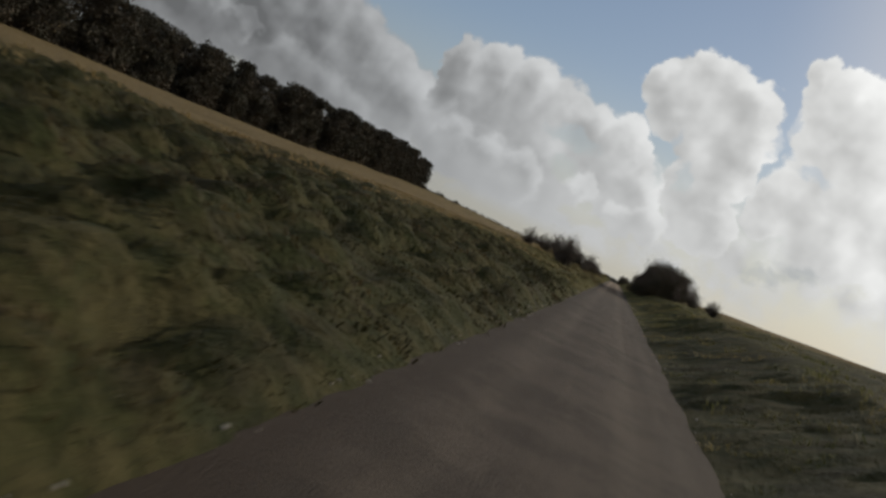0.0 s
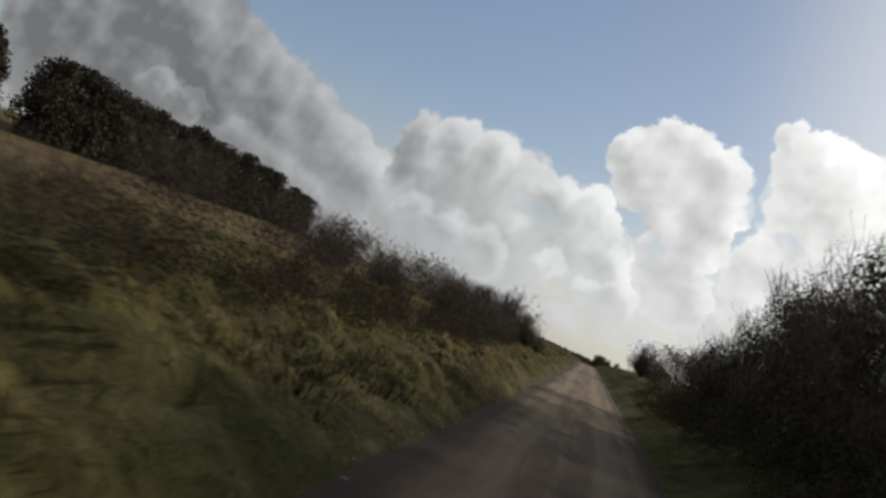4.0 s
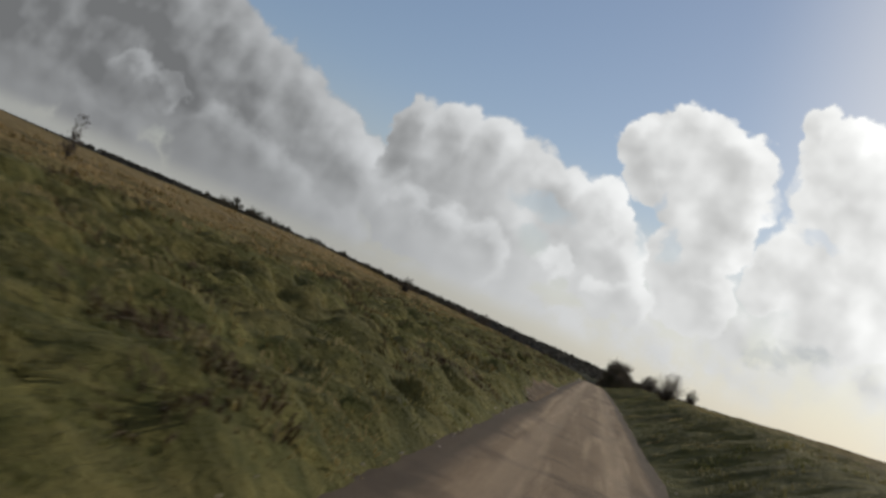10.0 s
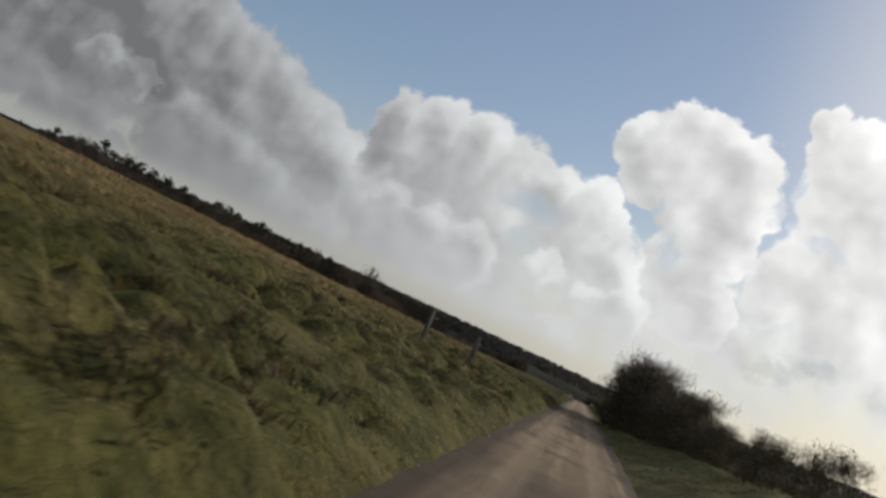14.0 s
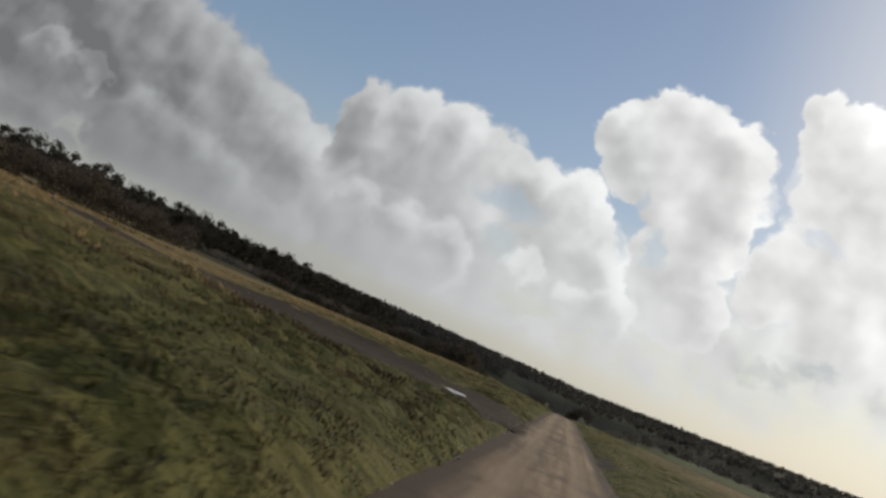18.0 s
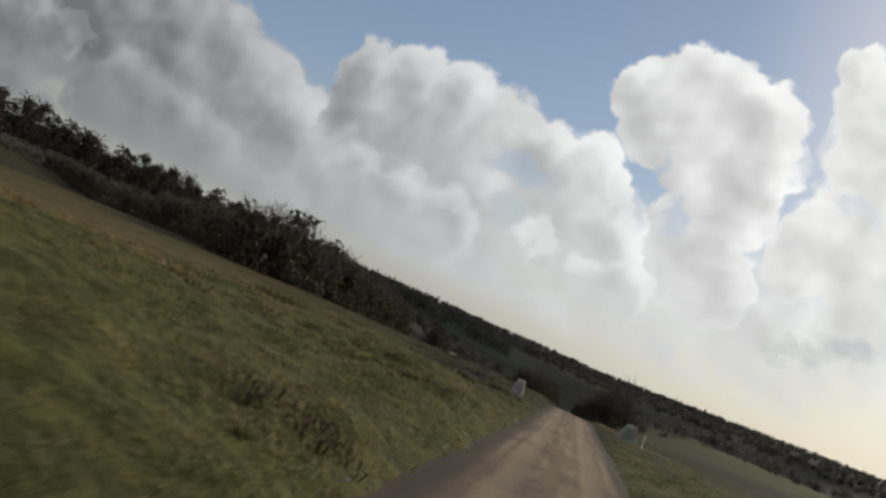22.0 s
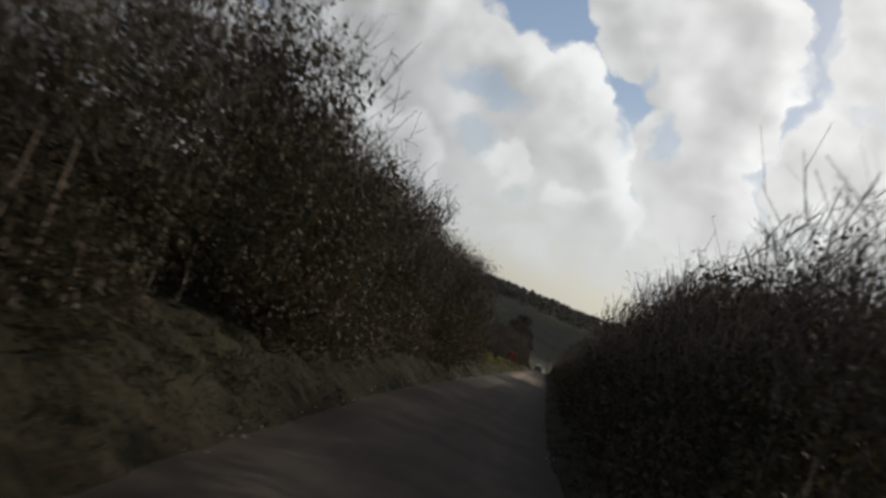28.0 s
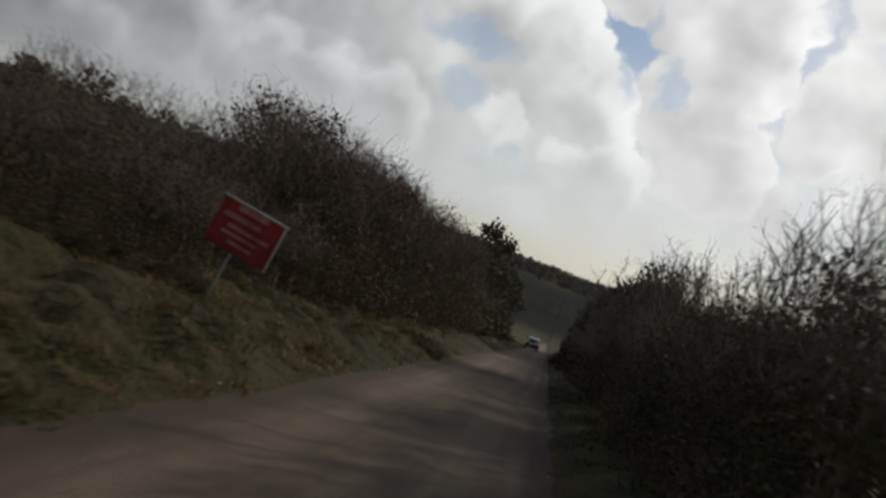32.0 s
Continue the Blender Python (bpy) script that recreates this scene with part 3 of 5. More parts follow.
def leaf_cloud(rng, centres, spread, count, size, flat=1.0):
    """Small leaf quads scattered in clumps round the centres; spread: one radius for each centre."""
    centres = np.asarray(centres, float)
    pick = rng.integers(0, len(centres), count)
    off = rng.normal(size=(count, 3))
    off /= np.linalg.norm(off, axis=1, keepdims=True)
    off *= (rng.random((count, 1)) ** 0.45) * np.asarray(spread, float)[pick][:, None]
    off[:, 2] *= flat
    c = centres[pick] + off
    a = rng.normal(size=(count, 3))
    a /= np.linalg.norm(a, axis=1, keepdims=True)
    b = np.cross(a, rng.normal(size=(count, 3)))
    b /= np.linalg.norm(b, axis=1, keepdims=True)
    s = size * (0.5 + rng.random((count, 1)))
    verts = np.stack([c - a * s, c + b * s * 0.55, c + a * s, c - b * s * 0.55], 1).reshape(-1, 3)
    return verts, np.arange(4 * count).reshape(-1, 4)


# ---------------------------------------------------------------- the lie of the land
def lattice(ix, iy, seed):
    h = (ix.astype(np.int64) * 374761393 + iy.astype(np.int64) * 668265263 + seed * 144665) & 0x7FFFFFFF
    h = ((h ^ (h >> 13)) * 1274126177) & 0x7FFFFFFF
    return ((h ^ (h >> 16)) & 0xFFFF) / 65535.0


def rough_noise(x, y, scale, seed=0):
    """Smooth value noise from 0 to 1, over arrays."""
    x, y = np.asarray(x, float) / scale, np.asarray(y, float) / scale
    ix, iy = np.floor(x), np.floor(y)
    fx, fy = x - ix, y - iy
    fx, fy = fx * fx * (3 - 2 * fx), fy * fy * (3 - 2 * fy)
    a, b = lattice(ix, iy, seed), lattice(ix + 1, iy, seed)
    c, d = lattice(ix, iy + 1, seed), lattice(ix + 1, iy + 1, seed)
    return (a * (1 - fx) + b * fx) * (1 - fy) + (c * (1 - fx) + d * fx) * fy


def hummocks(s, y, cell=0.58, seed=4):
    """Rounded grass mounds with creases between them, from 0 to about 1."""
    u, v = np.asarray(s, float) / cell, np.asarray(y, float) / (cell * 1.1)
    iu, iv = np.floor(u), np.floor(v)
    top = np.zeros(np.broadcast(u, v).shape)
    for du in (-1, 0, 1):
        for dv in (-1, 0, 1):
            cu, cv = iu + du, iv + dv
            d2 = (u - cu - 0.15 - 0.7 * lattice(cu, cv, seed)) ** 2 + (v - cv - 0.15 - 0.7 * lattice(cu, cv, seed + 1)) ** 2
            high = 0.3 + 0.7 * lattice(cu, cv, seed + 2)
            top = np.maximum(top, high * np.sqrt(np.clip(1 - d2 / 0.5, 0, 1)))
    return top


def through_points(v, pts):
    return np.interp(v, [p[0] for p in pts], [p[1] for p in pts])


def road_z(y):
    y = np.asarray(y, float)
    crest = np.clip(y - 260, 0, 190) ** 2 / 380 + np.maximum(y - 450, 0)
    return through_points(y, [(-300, 0), (610, 0), (690, -0.9), (760, -3.1), (900, -9.0), (1150, -20.0), (1300, -20), (1980, 25), (2400, 27)]) - 0.022 * np.minimum(crest, 1900)


def lane_x(y):
    """The lane swings half a width to the left where the hedges close in."""
    t = np.clip((np.asarray(y, float) - 768) / 40, 0, 1)
    return -1.4 * t * t * (3 - 2 * t)


EDGE_L, EDGE_R = -1.3, 1.85
# trodden places beside the lane: across, along, half width, half length
PULL_INS = [(-1.45, 314.0, 0.6, 9.0), (-4.2, 389.5, 3.2, 3.8), (-9.2, 539.5, 10.5, 9.6), (-5.6, 778.5, 5.6, 6.6), (-7.2, 661.0, 3.0, 5.0)]


def trodden(s, y):
    k = np.zeros(np.broadcast(s, y).shape)
    for cs, cy, rs, ry in PULL_INS:
        d = ((s - cs) / rs) ** 2 + ((y - cy) / ry) ** 2
        k = np.maximum(k, np.clip(1.5 - d, 0, 1))
    return k


def land(s, y, bumps=True):
    """Height of the ground; s is the distance across from the lane's middle line."""
    s, y = np.broadcast_arrays(np.asarray(s, float), np.asarray(y, float))
    z = road_z(y).astype(float)
    out_l, out_r = np.maximum(EDGE_L - s, 0), np.maximum(s - EDGE_R, 0)
    free = 1 - trodden(s, y)
    # left: a low verge, then the pasture falls away a little before the old wood
    verge = through_points(out_l, [(0, -0.12), (0.15, 0.0), (0.5, 0.16), (1.2, 0.36), (6, 0.62), (14, 0.5), (40, 0.1), (4000, 0.1)])
    verge = np.where(free < 1, verge * free + 0.04 * (1 - free), verge)
    fall = through_points(y, [(0, 1.2), (150, 1.3), (200, 1.2), (245, 0.4), (300, 0), (430, 0)])
    left = verge - fall * 0.022 * np.clip(out_l - 8, 0, 90)
    # the pasture keeps its height beside the crest where the lane already sinks
    swell = through_points(y, [(215, 0), (250, 0.5), (300, 1.2), (360, 1.8), (410, 1.5), (480, 1.1), (540, 0.7), (620, 0)])
    left = left + swell * np.clip((out_l - 3) / 24, 0, 1)
    late = through_points(y, [(840, 0), (865, 1), (960, 1)])
    left = left - 0.5 * late * np.maximum(verge, 0) + late * through_points(out_l, [(0, 0), (0.8, 0.05), (3, 0.2), (9, 0.6), (30, 1.6), (4000, 2)]) * free
    # right: a bank and rising field at first, level later on
    k = through_points(y, [(0, 1), (20, 1), (395, 1), (465, 0), (4000, 0)])
    bank = through_points(out_r, [(0, -0.12), (0.2, 0), (0.9, 0.35), (3.0, 1.55), (5, 1.9), (25, 4.4), (200, 15), (4000, 15)])
    plain = through_points(out_r, [(0, -0.12), (0.2, 0), (0.9, 0.2), (4, 0.3), (60, -0.2), (400, 4), (4000, 30)])
    right = k * bank + (1 - k) * plain
    side = np.where(s < EDGE_L, left, np.where(s > EDGE_R, right, -0.12))
    z = z + side
    # far rise to the right of the valley's end
    z = z + np.clip((y - 1250) / 700, 0, 1) * (np.clip(s / 700, 0, 1) * 22 + np.clip(-s / 900, 0, 1) * 8)
    z = z - np.clip((-s - 350) / 150, 0, 1) * 16 * np.clip((1250 - y) / 200, 0, 1)
    # the fields on both sides keep their height where the lane sinks into its valley
    drop = -through_points(y, [(610, 0), (690, -0.9), (760, -3.1), (900, -9.0), (1150, -20.0), (1250, -20), (1420, 0)])
    z = z + drop * (0.8 * np.clip((-s - 35) / 70, 0, 1) + 0.95 * np.clip((s - 10) / 55, 0, 1))
    z = z + 16 * np.exp(-((s + 210) / 130) ** 2 - ((y - 1560) / 160) ** 2)
    if bumps:
        off = np.clip(np.maximum(out_l, out_r) / 0.8, 0, 1) * free
        near = np.clip(1 - (np.abs(s) - 14) / 10, 0, 1)
        level = through_points(y, [(430, 1), (480, 0.65), (630, 0.55), (650, 0.3), (745, 0.3), (780, 0.8)])
        mound = 0.6 * level * (hummocks(s, y) - 0.4) * (0.3 + 0.9 * rough_noise(s, y, 5.0, 5))
        z = z + off * near * (np.where(s < 0, 1.0, 0.5) * mound + 0.3 * (rough_noise(s, y, 2.3, 2) - 0.5))
        z = z + np.clip((np.abs(s) - 4) / 20, 0, 1) * 0.9 * (rough_noise(s, y, 28, 3) - 0.5)
        z = z + (1 - free) * 0.05 * (rough_noise(s, y, 1.3, 8) - 0.5)
    return z


def land_at(x, y):
    return float(land(x - lane_x(y), y))


def sheet(name, ss, ys, f, mat, lift=0.0, across=False):
    s, y = np.meshgrid(np.asarray(ss, float), np.asarray(ys, float))
    verts = np.stack([s + lane_x(y), y, f(s, y) + lift], -1).reshape(-1, 3)
    w, h = len(ss), len(ys)
    i = (np.arange(h - 1)[:, None] * w + np.arange(w - 1)[None]).ravel()
    me = quick_mesh(name, verts, np.stack([i, i + 1, i + w + 1, i + w], 1), mat, True)
    if across:
        layer = me.attributes.new("across", "FLOAT", "POINT")
        layer.data.foreach_set("value", s.ravel().astype(np.float32))
    return new(name, me)


ss = np.concatenate([[-3500, -2400, -1600, -1000, -700, -500, -380, -280, -210, -160, -125, -100, -80, -65, -52, -42, -34, -28, -23, -19], np.arange(-16, -9.0, 0.35), np.arange(-8.8, -1.6, 0.19), [-1.5, -1.3, -1.1, 0, 1.7, 1.95, 2.15], np.arange(2.4, 9, 0.4), [10, 12, 15, 19, 24, 30, 40, 55, 75, 100, 140, 200, 280, 400, 560, 800, 1100, 1600, 2400, 3500]])
ys = np.concatenate([[-600, -400, -200, -100, -50, -25], np.arange(-12, 935, 0.25), np.arange(936, 1000, 3), np.arange(1000, 1300, 15), np.arange(1300, 2100, 40), [2200, 2500, 3000, 3600, 4200]])
xx, zz = np.meshgrid(np.linspace(-2100, 700, 60), np.linspace(6, 1250, 30))
verts = np.stack([xx, 60 * (rough_noise(xx, zz, 160, 3) - 0.5), zz], -1).reshape(-1, 3)
i = (np.arange(29)[:, None] * 60 + np.arange(59)[None]).ravel()
cumulus = new("cloud_bank", quick_mesh("cloud_bank", verts, np.stack([i, i + 1, i + 61, i + 60], 1), cloud_material(), True))
cumulus.location = (0, CLOUD_Y, 0)
tagged(cumulus, "bank of bright backlit cumulus cloud above the road", "cloud", kind="structure")
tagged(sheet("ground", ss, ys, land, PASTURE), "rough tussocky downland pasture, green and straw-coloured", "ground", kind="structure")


def lane_z(s, y):
    rut = 0.035 * (np.exp(-((s + 0.45) / 0.2) ** 2) + np.exp(-((s - 1.0) / 0.2) ** 2))
    crown = -0.012 * (s - 0.3) ** 2
    holes = 0.03 * np.clip(rough_noise(s, y, 1.4, 11) - 0.68, 0, 1) * 3
    return road_z(y) + crown - rut - holes + 0.012 * (rough_noise(s, y, 0.5, 12) - 0.5)


tagged(sheet("road", np.linspace(-1.6, 2.25, 23), np.concatenate([np.arange(-12, 940, 0.5), np.arange(940, 1180, 5)]), lane_z, LANE, 0.02, True),
       "narrow chalky gravel lane with worn wheel tracks", "road", kind="structure")


def ragged_patch(name, cs, cy, rs, ry, mat, lift, label, category, seed, level=None):
    """A flat patch with a ragged outline lying on the ground."""
    rings, n = 22, 80
    ang = np.linspace(0, 2 * math.pi, n, endpoint=False)
    edge = 0.78 + 0.44 * rough_noise(ang * 3 + seed * 9, np.zeros(n) + seed, 1.0, seed) * np.ones(n)
    edge[-4:] = np.linspace(edge[-4], edge[0], 5)[:4]
    t = np.linspace(0.002, 1, rings)[:, None]
    s, y = cs + rs * t * edge * np.cos(ang), cy + ry * t * edge * np.sin(ang)
    z = (land(s, y, rs > 6) + lift + 0.04 * (rough_noise(s, y, 0.6, 14) - 0.5) - 0.12 * np.clip(t - 0.75, 0, 1)) if level is None else np.full_like(s, level)
    verts = np.stack([s + lane_x(y), y, z], -1).reshape(-1, 3)
    i, j = np.meshgrid(np.arange(rings - 1), np.arange(n), indexing="ij")
    a, b = i * n + j, i * n + (j + 1) % n
    faces = np.stack([a, b, b + n, a + n], -1).reshape(-1, 4)
    ob = new(name, quick_mesh(name, verts, faces, mat, level is None))
    return tagged(ob, label, category, kind="structure")


for n_patch, (cs, cy, rs, ry) in enumerate(PULL_INS):
    pale = n_patch == 3
    ragged_patch("mud_patch" if not pale else "dirt_patch", cs, cy, rs * 1.02, ry * 1.02, CHALK if pale else GRAVEL if n_patch == 2 else RUT_MUD if n_patch == 4 else CLAY if n_patch == 1 else MUD, 0.05,
                 "bare brown chalky earth where a side track joins" if pale else "churned wet mud with stones beside the lane", "mud", n_patch + 1)
for n_pool, (cs, cy, rs, ry) in enumerate([(-2.3, 391.0, 0.95, 1.1), (-2.7, 393.3, 0.8, 0.5), (-5.8, 544.0, 1.35, 1.9), (-5.0, 309.0, 0.9, 0.5)]):
    ragged_patch("puddle", cs, cy, rs, ry, WATER, 0, "shallow muddy puddle reflecting the sky", "puddle", 20 + n_pool, float(land(cs, cy, False)) + 0.045)



def wheel_rut(line, width):
    """A churned strip pressed along a line of places: across, along."""
    d = np.linspace(0, len(line) - 1, 260)
    s, y = np.interp(d, range(len(line)), [p[0] for p in line]), np.interp(d, range(len(line)), [p[1] for p in line])
    rows_ = []
    for k, lift in ((-1.0, 0.0), (-0.6, 0.07), (-0.35, 0.035), (0.35, 0.035), (0.6, 0.07), (1.0, 0.0)):
        side = s + width * k * (0.8 + 0.4 * rough_noise(y, y * 0 + k, 1.7, 31))
        rows_.append(np.stack([side + lane_x(y), y, land(side, y) + 0.03 + lift], -1))
    verts, n = np.stack(rows_, 1).reshape(-1, 3), len(rows_)
    i, j = np.meshgrid(np.arange(259), np.arange(n - 1), indexing="ij")
    a = (i * n + j).ravel()
    ob = new("mud_track", quick_mesh("mud_track", verts, np.stack([a, a + 1, a + n + 1, a + n], 1), RUT_MUD, True))
    return tagged(ob, "dark muddy wheel rut across the pasture", "wheel rut", kind="structure")


for off in (0.0, -1.7):
    wheel_rut([(-4.4 + off, 652), (-5.6 + off, 676), (-7.0 + off, 700), (-10.5 + off, 730), (-17 + off, 762), (-26 + off, 800)], 0.34)


# ---------------------------------------------------------------- trees, bushes and hedges
def grow(rng, height, stems=80, spread=0.45, twigs=3000, trunk_r=0.09, low=0.06, wild=0.3, twig_r=0.0036):
    """A bare round crown: trunk, limbs and twigs as lists of sticks, for a tree with its foot at the origin."""
    trunk, limbs, small = [], [], []
    fork = height * (low + 0.12)
    trunk.append([0, 0, -0.3, *rng.normal(0, 0.03 * height, 2), fork, trunk_r, trunk_r * 0.8])
    top = np.array(trunk[0][3:6])
    mids = []
    for _ in range(stems):
        a = rng.uniform(0, 2 * math.pi)
        up = rng.uniform(-0.75, 1.0)
        flat = math.sqrt(max(1 - up * up, 0)) * rng.uniform(0.6, 1.08)
        lump = 0.85 + 0.3 * math.sin(3 * a + stems)
        goal = np.array([math.cos(a) * flat * spread * lump, math.sin(a) * flat * spread * lump, 0.53 + low * 0.4 + 0.43 * up * rng.uniform(0.8, 1.05)]) * height
        start = top * rng.uniform(0.35, 1.0)
        bend = start * 0.5 + goal * 0.5 + np.array([0, 0, -0.1 * (1 - up)]) * height * 0.5 + rng.normal(0, 0.05 * height, 3)
        q, r = start, trunk_r * 0.36
        for i in range(1, 6):
            t = i / 5
            e = start * (1 - t) ** 2 + 2 * bend * t * (1 - t) + goal * t * t + rng.normal(0, 0.012 * height * wild * 3, 3)
            limbs.append([*q, *e, r, r * 0.7])
            d = (e - q) / (np.linalg.norm(e - q) + 1e-6)
            if i > 1:
                mids.append((q, e, d))
            q, r = e, r * 0.7
    first = len(mids)
    for _ in range(stems * 5):
        q0, q1, d = mids[rng.integers(first)]
        q = q0 + (q1 - q0) * rng.random()
        d2 = d * 0.8 + rng.normal(0, 0.5, 3) + [0, 0, 0.2]
        d2 /= np.linalg.norm(d2)
        e = q + d2 * height * rng.uniform(0.06, 0.16)
        limbs.append([*q, *e, 0.007 + 0.0008 * height, 0.004])
        mids.append((q, e, d2))
    for _ in range(twigs):
        q0, q1, d = mids[rng.integers(len(mids))]
        q = q0 + (q1 - q0) * (0.2 + 0.8 * rng.random())
        d2 = d * 0.6 + rng.normal(0, 0.62, 3) + [0, 0, 0.05]
        d2 /= np.linalg.norm(d2)
        length = height * (0.022 + 0.045 * rng.random())
        e = q + d2 * length
        r = twig_r * height
        small.append([*q, *e, r, r * 0.6])
        e2 = e + (d2 + rng.normal(0, 0.5, 3)) * length * 0.7
        small.append([*e, *e2, r * 0.6, r * 0.3])
    return trunk, limbs, small


def bare_tree(name, seed, height, label, category="tree", leaves=0, leaf_mat=RUST_LEAF, twig_mat=TWIG, **shape):
    """A leafless tree or shrub; returns its Empty, hidden far below until copied."""
    rng = np.random.default_rng(seed)
    trunk, limbs, small = grow(rng, height, **shape)
    root = tagged(new(name), label, category)
    child("trunk", quick_mesh("trunk", *sticks(trunk, 7), BARK, True), root)
    tagged(child("branchwork", quick_mesh("branchwork", *sticks(limbs, 3), BARK if twig_mat is TWIG else twig_mat), root), kind="stuff")
    crown = tagged(child("crown", quick_mesh("crown", *ribbons(rng, small), twig_mat), root, "mesh of fine bare twigs"), kind="stuff")
    if leaves:
        ends = np.array(small)[:, 3:6]
        v, f = leaf_cloud(rng, ends, np.full(len(ends), 0.12), leaves, 0.032)
        tagged(child("leafage", quick_mesh("leafage", v, f, leaf_mat), crown, "sparse withered leaves"), kind="stuff")
    return root


def hedge_bush(name, seed, length, depth, height, label, leaf_mat, leaves=1700, size=0.11, twigs=260, category="hedge", thick=0.011):
    """A stretch of dense hedge: stems, a body of leaves and a fringe of bare shoots."""
    rng = np.random.default_rng(seed)
    root = tagged(new(name), label, category)
    stems, shoots = [], []
    for _ in range(7):
        x, y = rng.uniform(-length / 2, length / 2), rng.uniform(-depth / 4, depth / 4)
        stems.append([x, y, -0.3, x + rng.normal(0, 0.15), y + rng.normal(0, 0.15), height * 0.4, 0.018, 0.01])
    cents, rad = [], []
    for _ in range(26):
        x = rng.uniform(-length / 2, length / 2)
        lim = math.cos(x / length * 1.9)
        z = rng.uniform(0.12, 0.86) * height * (0.55 + 0.45 * lim)
        y = rng.uniform(-0.5, 0.5) * depth * (1.0 - 0.55 * z / height)
        cents.append((x, y, z))
        rad.append(rng.uniform(0.14, 0.26) * height * 0.8)
    for _ in range(12):
        cents.append((rng.uniform(-length / 2, length / 2), rng.uniform(-0.5, 0.5) * depth, rng.uniform(0.04, 0.22) * height))
        rad.append(rng.uniform(0.12, 0.2) * height)
    v, f = leaf_cloud(rng, cents, rad, leaves, size)
    v[:, 2] = np.maximum(v[:, 2], 0.02)
    for _ in range(twigs):
        x, y = rng.uniform(-length / 2, length / 2), rng.uniform(-0.42, 0.42) * depth
        z = height * rng.uniform(0.45, 0.85)
        d = np.array([rng.normal(0, 0.45), rng.normal(0, 0.5), 1.0])
        long = rng.uniform(0.05, 0.14) * height
        e = np.array([x, y, z]) + d * long
        shoots.append([x, y, z, *e, thick, thick * 0.6])
        for _ in range(3):
            b = np.array([x, y, z]) + d * long * rng.uniform(0.3, 1.0)
            shoots.append([*b, *(b + (d * 0.5 + rng.normal(0, 0.6, 3)) * long * 0.4), thick * 0.6, thick * 0.3])
    tagged(child("woody_frame", quick_mesh("woody_frame", *sticks(stems, 3), TWIG), root), kind="stuff")
    tagged(child("foliage", quick_mesh("foliage", v, f, leaf_mat), root), kind="stuff")
    tagged(child("twig_fringe", quick_mesh("twig_fringe", *ribbons(rng, shoots), TWIG), root, "bare upright shoots"), kind="stuff")
    return root


def wood_tree(name, seed, height, label, conifer=True, quads=1300, mat=None):
    """A tall dark tree of the plantation edge."""
    rng = np.random.default_rng(seed)
    root = tagged(new(name), label, "tree")
    trunk = [[0, 0, -0.5, 0.1, 0, height * 0.55, 0.24, 0.15], [0.1, 0, height * 0.55, 0, 0.1, height * 0.95, 0.15, 0.04]]
    cents, rad = [], []
    for _ in range(64):
        z = rng.uniform(0.03, 0.93) * height
        t = z / height
        wide = (1.15 - t) ** 0.55 * 0.3 if conifer else math.sqrt(max(1 - ((t - 0.43) / 0.56) ** 2, 0.04)) * 0.36
        ang, r = rng.uniform(0, 2 * math.pi), rng.uniform(0.3, 1.0) * wide * height * 0.75
        cents.append((math.cos(ang) * r, math.sin(ang) * r, z))
        rad.append(rng.uniform(0.08, 0.13) * height)
        trunk.append([0, 0, z * 0.9, cents[-1][0], cents[-1][1], z, 0.05, 0.02])
    child("trunk", quick_mesh("trunk", *sticks(trunk, 5), BARK), root)
    tagged(child("crown", quick_mesh("crown", *leaf_cloud(rng, cents, rad, quads, height * 0.021, 0.8), mat or PINE), root), kind="stuff")
    return root


BIN = []                                             # first models, removed once they are copied


def model(ob):
    BIN.append(ob)
    return ob


def stand(ob, x, y, turn=0.0, size=1.0, sink=0.05, group="", label="", tall=1.0):
    """A copy of a model set on the ground."""
    c = copy_thing(ob, Matrix.Translation((x, y, land_at(x, y) - sink)) @ Matrix.Rotation(turn, 4, "Z") @ Matrix.Diagonal((size, size, size * tall, 1)))
    return tagged(c, label, group=group)


rnd = random.Random(5)
THORN_LABEL, BUSH_LABEL = "bare grey-brown hawthorn with a dense round crown on the grass", "dark thorn bush with a few withered leaves beside the lane"
SAPLING_LABEL, SCRUB_LABEL = "slender bare sapling with crooked pale twigs on the grass bank", "tangled pale leafless scrub on the grass bank"
THORNS = [model(bare_tree("hawthorn_tree", 11 + k, 4.2, THORN_LABEL, stems=120 + 8 * k, spread=0.5 + 0.04 * k, twigs=8000, twig_r=0.0012, wild=0.2)) for k in range(3)]
FINE = [model(bare_tree("hawthorn_tree", 15 + k, 4.2, THORN_LABEL, stems=100, spread=0.46 + 0.06 * k, twigs=8000, twig_r=0.0011, wild=0.22)) for k in range(2)]
RUSTY = [model(bare_tree("thorn_bush", 21 + k, 3.6, BUSH_LABEL, "bush", 2400, stems=90, spread=0.5 + 0.08 * k, twigs=5200, low=0.0, twig_r=0.0017)) for k in range(2)]
SAPLINGS = [model(bare_tree("sapling", 31 + k, 3.6, SAPLING_LABEL, "tree", 150 * k, stems=13 + 3 * k, spread=0.2 + 0.06 * k, twigs=700, trunk_r=0.05, low=0.1, wild=0.7)) for k in range(2)]
PALE = [model(bare_tree("scrub_bush", 41 + k, 2.2, SCRUB_LABEL, "bush", 300 * k, twig_mat=PALE_TWIG, stems=34, spread=0.55, twigs=1100, trunk_r=0.03, low=0.0)) for k in range(2)]
NEAR_HEDGES = [model(hedge_bush("hedge_bush", 91 + k, 3.2, 2.2, 3.0, "dense dark hedge bush with bare shoots on top", HEDGE_LEAF, 8600, 0.033, 620, thick=0.004)) for k in range(3)]
